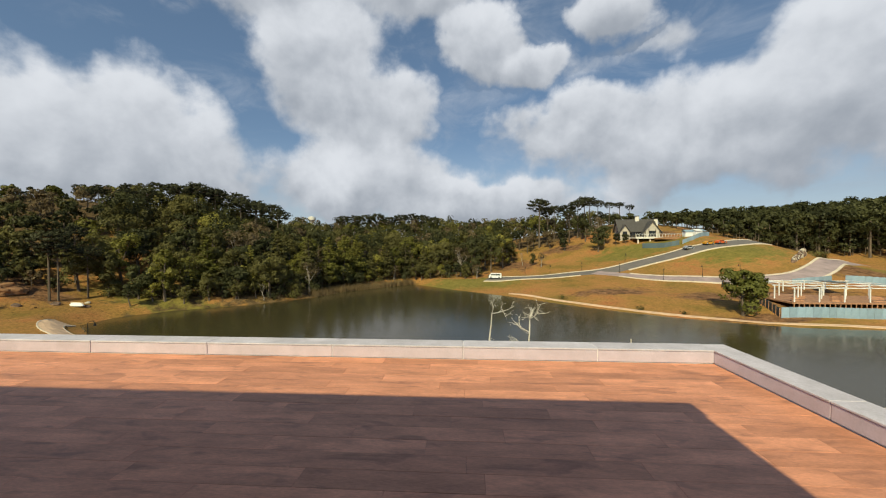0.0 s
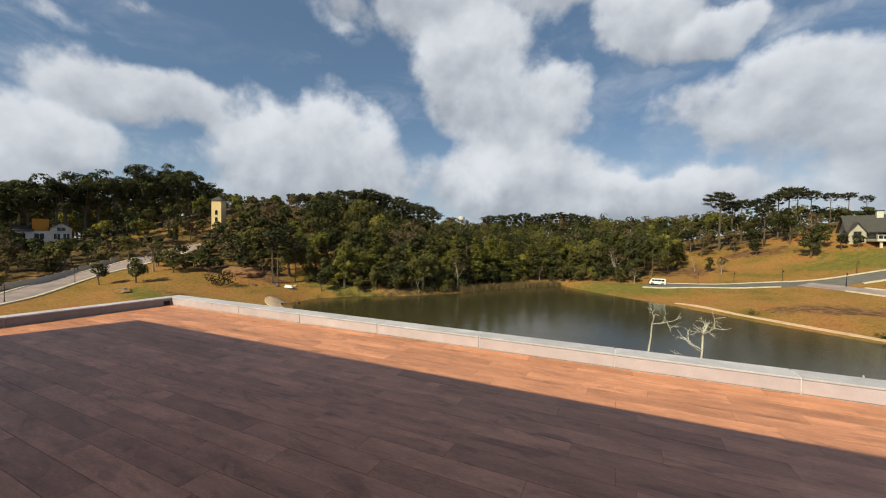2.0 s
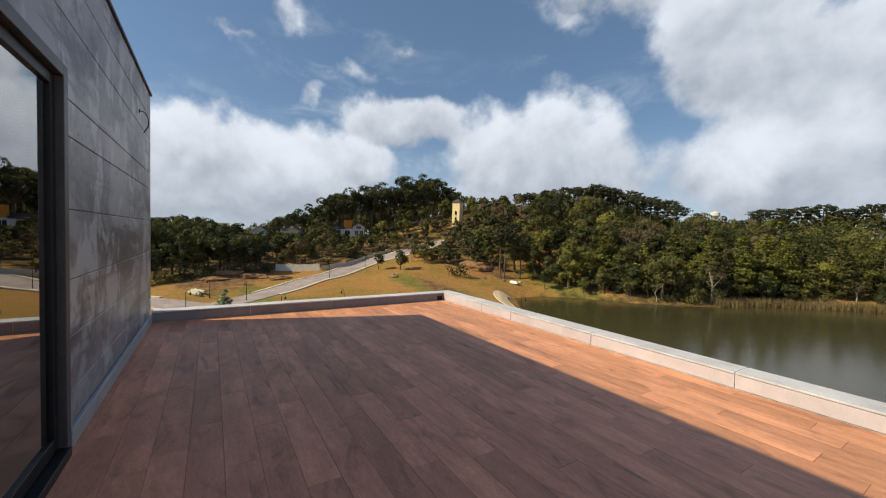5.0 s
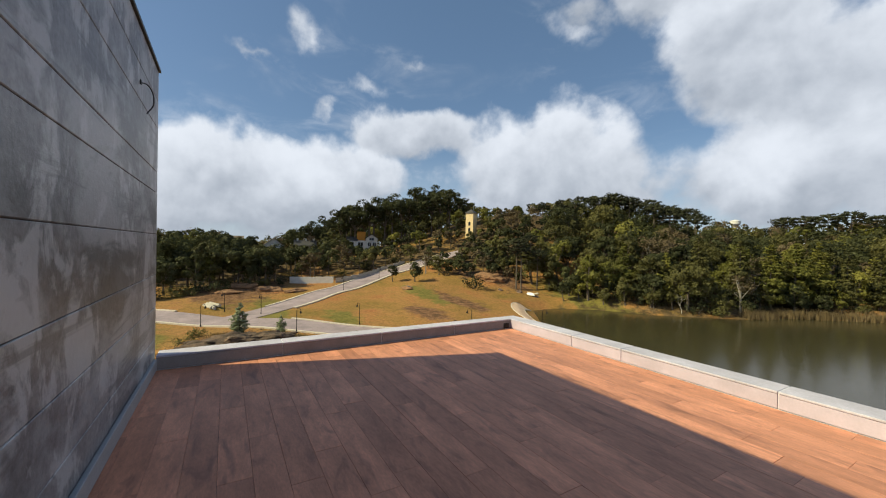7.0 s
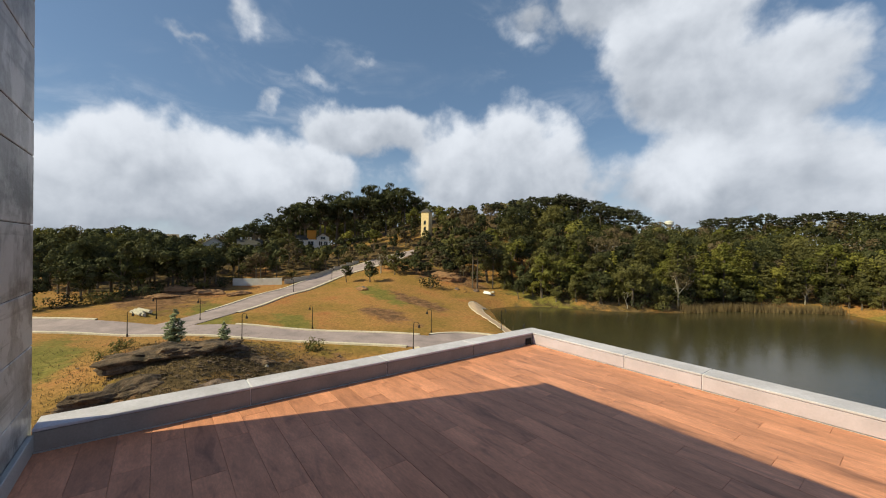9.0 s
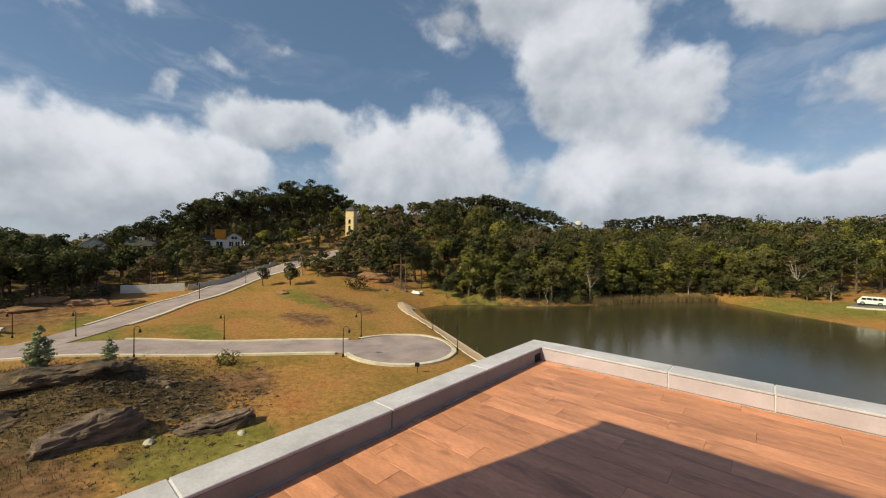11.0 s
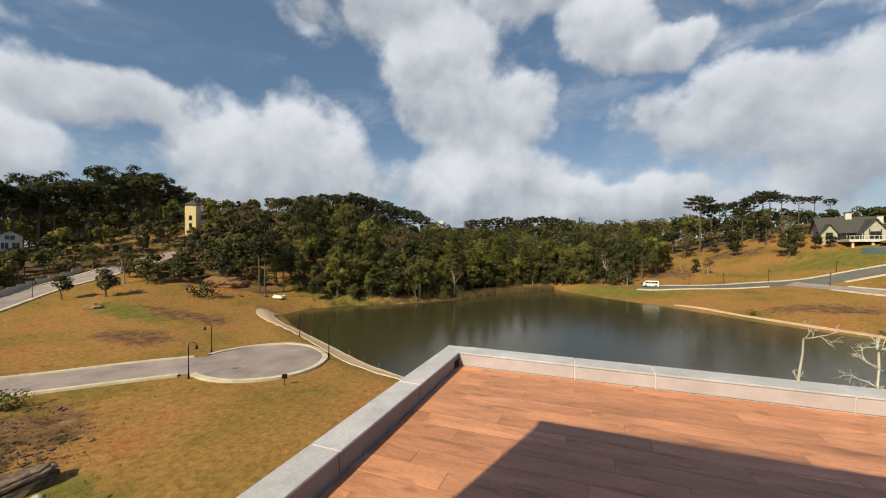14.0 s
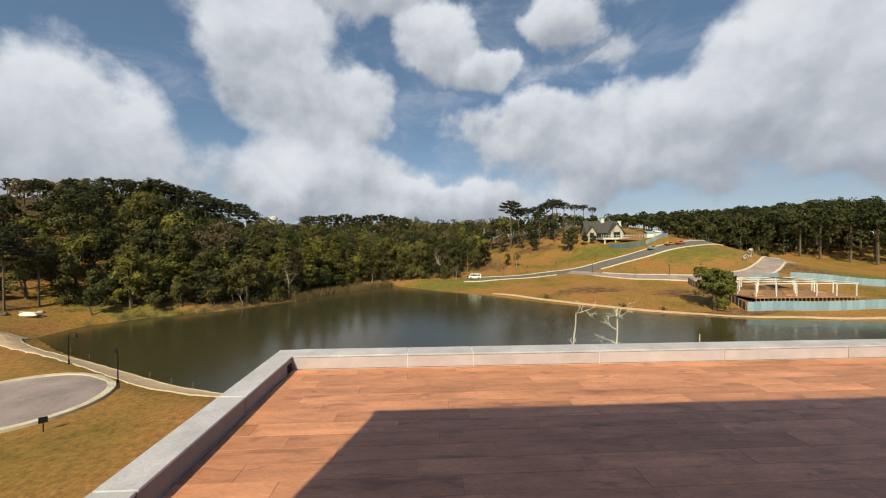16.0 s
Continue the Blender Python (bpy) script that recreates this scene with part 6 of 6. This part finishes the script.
def building_site():
    fence_run([(64.7, 64.7), (72, 64.0), (80, 63.4), (89, 62.6), (100, 62)], 1.85, HOARDING, "pale blue sheet hoarding round the building site")
    fence_run([(64.7, 65.0), (66.4, 72), (68.2, 80), (69.8, 88)], 1.7, HOARD_DARK, "dark blue side hoarding of the building site")
    fence_run([(96, 86.5), (104, 84.5), (113, 82), (124, 80)], 1.8, HOARDING, "pale blue hoarding behind the building site")
    fence_run([(84, 86), (90, 87.2), (95, 88.6)], 1.2, HOARDING, "short run of blue hoarding by the road bend")
    x0, x1, y0, y1 = 70.0, 92.0, 68.5, 82.0
    base = gz(71, 69) + 1.0
    slab = thing("site_floor", x0, y0, base, "raised red-brown formwork floor of the unfinished building", "floor slab")
    part("deck", box(-0.8, x1 - x0 + 0.8, -0.6, y1 - y0 + 0.6, -0.15, 0.12), RAW_WOOD, slab)
    for k in range(26):
        part("prop", box(-0.5 + k * 0.9, -0.38 + k * 0.9, -0.55, -0.43, -1.6, -0.15), RAW_WOOD, slab)
    for j in range(9):
        part("plank", box(0.4 + j * 2.4, 2.6 + j * 2.4, 1.0 + (j % 3) * 2.7, 1.5 + (j % 3) * 2.7, 0.12, 0.30 + 0.1 * (j % 2)), RAW_WOOD, slab)
    frame_ob = thing("steel_frame", x0, y0, base + 0.12, "white steel post-and-beam frame without a roof", "steel frame")
    nx, ny, tall = 6, 4, 2.55
    sx, sy = (x1 - x0) / (nx - 1), (y1 - y0) / (ny - 1)
    for i in range(nx):
        for j in range(ny):
            part("post", box(i * sx - 0.09, i * sx + 0.09, j * sy - 0.09, j * sy + 0.09, 0, tall, 0.02), WHITE_STEEL, frame_ob)
    for j in range(ny):
        part("beam", box(-0.4, x1 - x0 + 0.4, j * sy - 0.1, j * sy + 0.1, tall, tall + 0.15, 0.02), WHITE_STEEL, frame_ob)
    for i in range(nx):
        part("cross_beam", box(i * sx - 0.06, i * sx + 0.06, -0.4, y1 - y0 + 0.4, tall + 0.153, tall + 0.26, 0.02), WHITE_STEEL, frame_ob)
    for k in (0, 3):
        part("roof_sheet", box(0.4 + k * 4.6, 3.6 + k * 4.6, 8.2, 12.5, tall + 0.264, tall + 0.30), HOARD_DARK if k else WHITE_STEEL, frame_ob)
    # stone retaining wall above the bend
    wall = thing("retaining_wall", 99, 103, gz(99, 103), "rough rubble stone retaining wall on the slope", "stone wall")
    rng = random.Random(5)
    shapes = [lump(400 + k, 0.62, 0.5, 0.45, 0.25, 1) for k in range(4)]
    meshes = []
    for bm in shapes:
        me = bpy.data.meshes.new("stone")
        bm.to_mesh(me)
        bm.free()
        me.materials.append(PALE_ROCK if len(meshes) % 2 else ROCK)
        meshes.append(me)
    for k in range(70):
        u, lvl = rng.uniform(0, 1), rng.uniform(0, 1)
        px, py = 96 + 9 * u, 100.5 + 7 * u
        st = new("stone", rng.choice(meshes))
        st.parent = wall
        st.matrix_basis = wall.matrix_basis.inverted() @ pose(px + rng.uniform(-0.2, 0.2), py, gz(px, py) + lvl * 1.7 * (0.3 + u), rng.uniform(0, 360), rng.uniform(0, 360), rng.uniform(0, 360))


# ---- rocks, reeds, clutter on the ground ----
def bedded_rock(seed, long, deep, tall, tilt, beds=6, rough=0.14):
    """A rock of tilted beds: each bed a ragged slab that juts out or in from the one below."""
    rng = random.Random(seed)
    bm = bmesh.new()
    n, off = 34, Vector((seed * 3.1, seed * 1.3, 0))
    rings, z = [], -0.6
    for k in range(beds):
        u = k / (beds - 1)
        grow_out = 1.0 - 0.30 * u ** 2 + rng.uniform(-0.07, 0.07)
        dx, dy = (0.10 * u + rng.uniform(-0.05, 0.05)) * long, rng.uniform(-0.06, 0.06) * deep
        top = z + (0.6 if k == 0 else tall / (beds - 1) * rng.uniform(0.7, 1.3))
        for level, pinch in ((z, 1.0), (top - 0.03, rng.uniform(0.97, 1.02)), (top, 0.95)):
            ring = []
            for j in range(n):
                a = math.tau * j / n
                c, d = math.cos(a), math.sin(a)
                r = (abs(c) ** 3.2 + abs(d) ** 3.2) ** (-1 / 3.2)
                r *= grow_out * pinch * (1 + rough * noise.fractal(Vector((c * 1.6, d * 1.6, k * 0.55)) + off, 1.0, 2.0, 4))
                px, py = c * r * long + dx, d * r * deep + dy
                slope = tilt * (px / long * 0.5 + 0.5) if k else 0.0
                ring.append(bm.verts.new((px, py, level + slope * tall + 0.05 * noise.noise(Vector((px, py, level)) * 2.1 + off))))
            rings.append(ring)
        z = top
    for lo, hi in zip(rings, rings[1:]):
        for j in range(n):
            bm.faces.new((lo[j], lo[(j + 1) % n], hi[(j + 1) % n], hi[j]))
    last = rings[-1]
    mid = sum((v.co for v in last), Vector()) / n
    for f in (0.66, 0.33):
        ring = []
        for v in rings[-1]:
            p = mid.lerp(v.co, f)
            p.z += 0.10 * tall * (1 - f) + 0.16 * noise.fractal(p * 1.4 + off, 1.0, 2.0, 3)
            ring.append(bm.verts.new(p))
        for j in range(n):
            bm.faces.new((last[j], last[(j + 1) % n], ring[(j + 1) % n], ring[j]))
        last = ring
    crown = bm.verts.new(mid + Vector((0, 0, 0.1 * tall)))
    for j in range(n):
        bm.faces.new((last[j], last[(j + 1) % n], crown))
    # knocked about: broad warps, then chips
    for v in bm.verts:
        p = v.co.copy()
        v.co += noise.noise_vector(p * 0.55 + off) * 0.34 * tall + noise.noise_vector(p * 2.3 + off) * 0.13 + noise.noise_vector(p * 6.0 + off) * 0.045
    return bm


def rocks():
    for k, (x, y, long, deep, tall, tilt, turn, mat, label) in enumerate((
            (-28.3, -1.6, 2.55, 1.0, 0.75, 0.7, 97, ROCK, "long brown layered boulder tilted in rough ground"), (-25.5, 4.4, 2.2, 0.85, 0.62, 0.7, 60, ROCK, "flat brown layered boulder on the grass"),
            (-37.4, -2.8, 4.8, 2.6, 1.35, 0.3, 82, LEDGE, "dark outcrop of earthy rock with a steep face"), (-32.3, -6.2, 3.0, 1.3, 0.9, 0.3, 100, LEDGE, "dark outcrop of earthy rock with a steep face"),
            (-35.2, 2.6, 1.7, 0.8, 0.45, 0.3, 60, LEDGE, "low dark rock ledge in rough ground"))):
        t = thing("boulder", x, y, gz(x, y) - (0.0 if mat is ROCK else 0.45), label, "rock", "rocks below the terrace", turn)
        part("rock", bedded_rock(500 + k * 3, long, deep, tall, tilt, 5, 0.20) if mat is ROCK else lump(520 + k, long, deep, tall, 0.62, 5), mat, t)
    for k, (x, y, s, mat) in enumerate(((-26.2, 0.9, 0.35, PALE_ROCK), (-23.4, 5.2, 0.32, PALE_ROCK), (-30, 4, 0.25, ROCK), (-35, 6, 0.3, ROCK), (-29, 7.5, 0.2, ROCK), (-33.5, 3.5, 0.25, PALE_ROCK), (-62, 61, 0.7, ROCK), (-66, 59, 0.9, ROCK), (-64, 63, 0.6, PALE_ROCK), (-68.5, 55, 0.8, ROCK))):
        t = thing("stone", x, y, gz(x, y), "loose pale stone on the grass" if mat is PALE_ROCK else "loose brown stone on the ground", "stone", "loose stones")
        part("rock", lump(600 + k, s, s * 0.75, s * 0.6, 0.25, 2), mat, t)
    # gravel and clods over the rough patch
    rng = np.random.default_rng(8)
    verts, faces = [], []
    for cx, cy, sx, sy, n in ((-37, 0, 7, 6, 3600), (-30, 4.5, 4, 4, 900), (-70, 57, 5, 4, 200), (-88, -2, 9, 6, 300), (-26, 1, 5, 4, 120)):
        for _ in range(n):
            x, y = cx + rng.normal() * sx * 0.6, cy + rng.normal() * sy * 0.6
            s = float(0.04 + 0.16 * rng.random() ** 2.5)
            b, z = len(verts), gz(x, y)
            pts = rng.normal(size=(4, 3)) * np.array([s, s, s * 0.4])
            verts += [(x + p[0], y + p[1], z + 0.02 + abs(p[2])) for p in pts] + [(x, y, z + s * 0.55)]
            faces += [(b, b + 1, b + 4), (b + 1, b + 2, b + 4), (b + 2, b + 3, b + 4), (b + 3, b, b + 4)]
    tagged(mesh_object("rubble", verts, faces, LEDGE), "scattered stones and clods on rough ground", "rubble", kind="stuff")


def blades(name, spots, tall, wide, mat, label, seed):
    rng = np.random.default_rng(seed)
    verts, faces = [], []
    for x, y in spots:
        z = gz(x, y)
        if z < WATER_LEVEL - 0.5:
            continue
        z = max(z, WATER_LEVEL - 0.1)
        for _ in range(3):
            a, h = rng.uniform(0, math.tau), tall * rng.uniform(0.6, 1.15)
            dx, dy = math.cos(a) * wide, math.sin(a) * wide
            lx, ly = rng.normal(size=2) * tall * 0.16
            ox, oy = rng.normal(size=2) * 0.12
            b = len(verts)
            verts += [(x + ox - dx, y + oy - dy, z - 0.05), (x + ox + dx, y + oy + dy, z - 0.05), (x + ox + lx, y + oy + ly, z + h)]
            faces.append((b, b + 1, b + 2))
    tagged(mesh_object(name, verts, faces, mat), label, name, kind="stuff")


def verges():
    rng = np.random.default_rng(21)
    spots = []
    ring = SHORE + SHORE[:1]
    for (x0, y0), (x1, y1) in zip(ring, ring[1:]):
        if y0 > 80 and x0 < 4 and y1 > 80:
            n = int(math.hypot(x1 - x0, y1 - y0) * (26 if y0 > 84 and x0 < 2 else 5))
            nx, ny = (y1 - y0), -(x1 - x0)
            k = math.hypot(nx, ny)
            for _ in range(n):
                u, w = rng.uniform(), rng.normal() * 0.8 + 0.6
                spots.append((x0 + (x1 - x0) * u - nx / k * w * -1, y0 + (y1 - y0) * u - ny / k * w * -1))
    blades("reeds", spots, 1.9, 0.06, REED, "dry beige reeds along the lake edge", 22)
    tufts = []
    for cx, cy, sx, sy, n in ((-36, 0, 6, 5, 5200), (-31, -6, 4, 3, 900), (-45, -6, 6, 5, 1200), (-70, 55, 10, 8, 900), (-88, 2, 10, 8, 500)):
        tufts += [(cx + rng.normal() * sx, cy + rng.normal() * sy) for _ in range(n)]
    tufts = [(x, y) for x, y in tufts if shore_gap(x, y) > 3]
    blades("weeds", tufts, 0.15, 0.03, LEAF_DRY, "low weeds and grass tufts on rough ground", 23)


def clutter():
    t = thing("overturned_boat", -63.3, 60.4, gz(-63.3, 60.4), "small white boat turned over on the grassy shore", "boat", turn=-12)
    bm = bmesh.new()
    bmesh.ops.create_uvsphere(bm, u_segments=16, v_segments=8, radius=1.0)
    for v in bm.verts:
        v.co = Vector((v.co.x * 1.9 * (1 - 0.12 * v.co.y), v.co.y * 0.75 * (1 - 0.35 * abs(v.co.x)), max(v.co.z, 0) * 0.6 + 0.12))
    part("hull", bm, WHITE_STEEL, t, smooth=True)
    part("keel", box(-1.7, 1.7, -0.03, 0.03, 0.6, 0.76, 0.01), KERB, t)
    for k, (x, y, turn) in enumerate(((-71.5, -7.2, 20), (-71.0, -6.6, 14), (-71.9, -6.2, 26), (-72.6, -6.9, 18))):
        g = thing("log", x, y, gz(x, y) + 0.2 + 0.25 * (k == 2), "pale cut log in a small pile by the road", "log", "log pile", turn)
        part("bark", rod((-1.8, 0, 0), (1.8, 0, 0), 0.3, 0.26, 10), PALE_ROCK, g)
    d = thing("rubbish_heap", -75.1, 32.5, gz(-75.1, 32.5), "heap of earth with a crumpled blue tarpaulin", "heap")
    part("mound", lump(701, 1.8, 1.3, 0.6, 0.35, 3), EARTH_MAT, d)
    part("tarpaulin", lump(702, 0.9, 0.7, 0.75, 0.4, 3), HOARD_DARK, d)
    cut = thing("earth_bank", -75.0, 56.5, gz(-75.0, 56.5), "dug-out bank of dark red earth on the slope", "earth bank", turn=40)
    part("mound", lump(703, 4.2, 2.0, 1.7, 0.35, 4), EARTH_MAT, cut)
    for k, (x, y, rx, rz) in enumerate(((-88, 3.5, 3.4, 0.9), (-92, -2, 4.0, 1.1), (-86, -4, 2.6, 0.7), (-84, 9, 2.6, 0.7))):
        e = thing("earth_bank", x, y, gz(x, y), "low bank of bare brown earth beside the road", "earth bank", "", 60 + 20 * k)
        part("mound", lump(710 + k, rx, 1.6, rz, 0.35, 4), EARTH_MAT, e)


lake_house()
hill_houses()
tower()
water_tower()
lamps()
vehicles()
building_site()
rocks()
verges()
clutter()
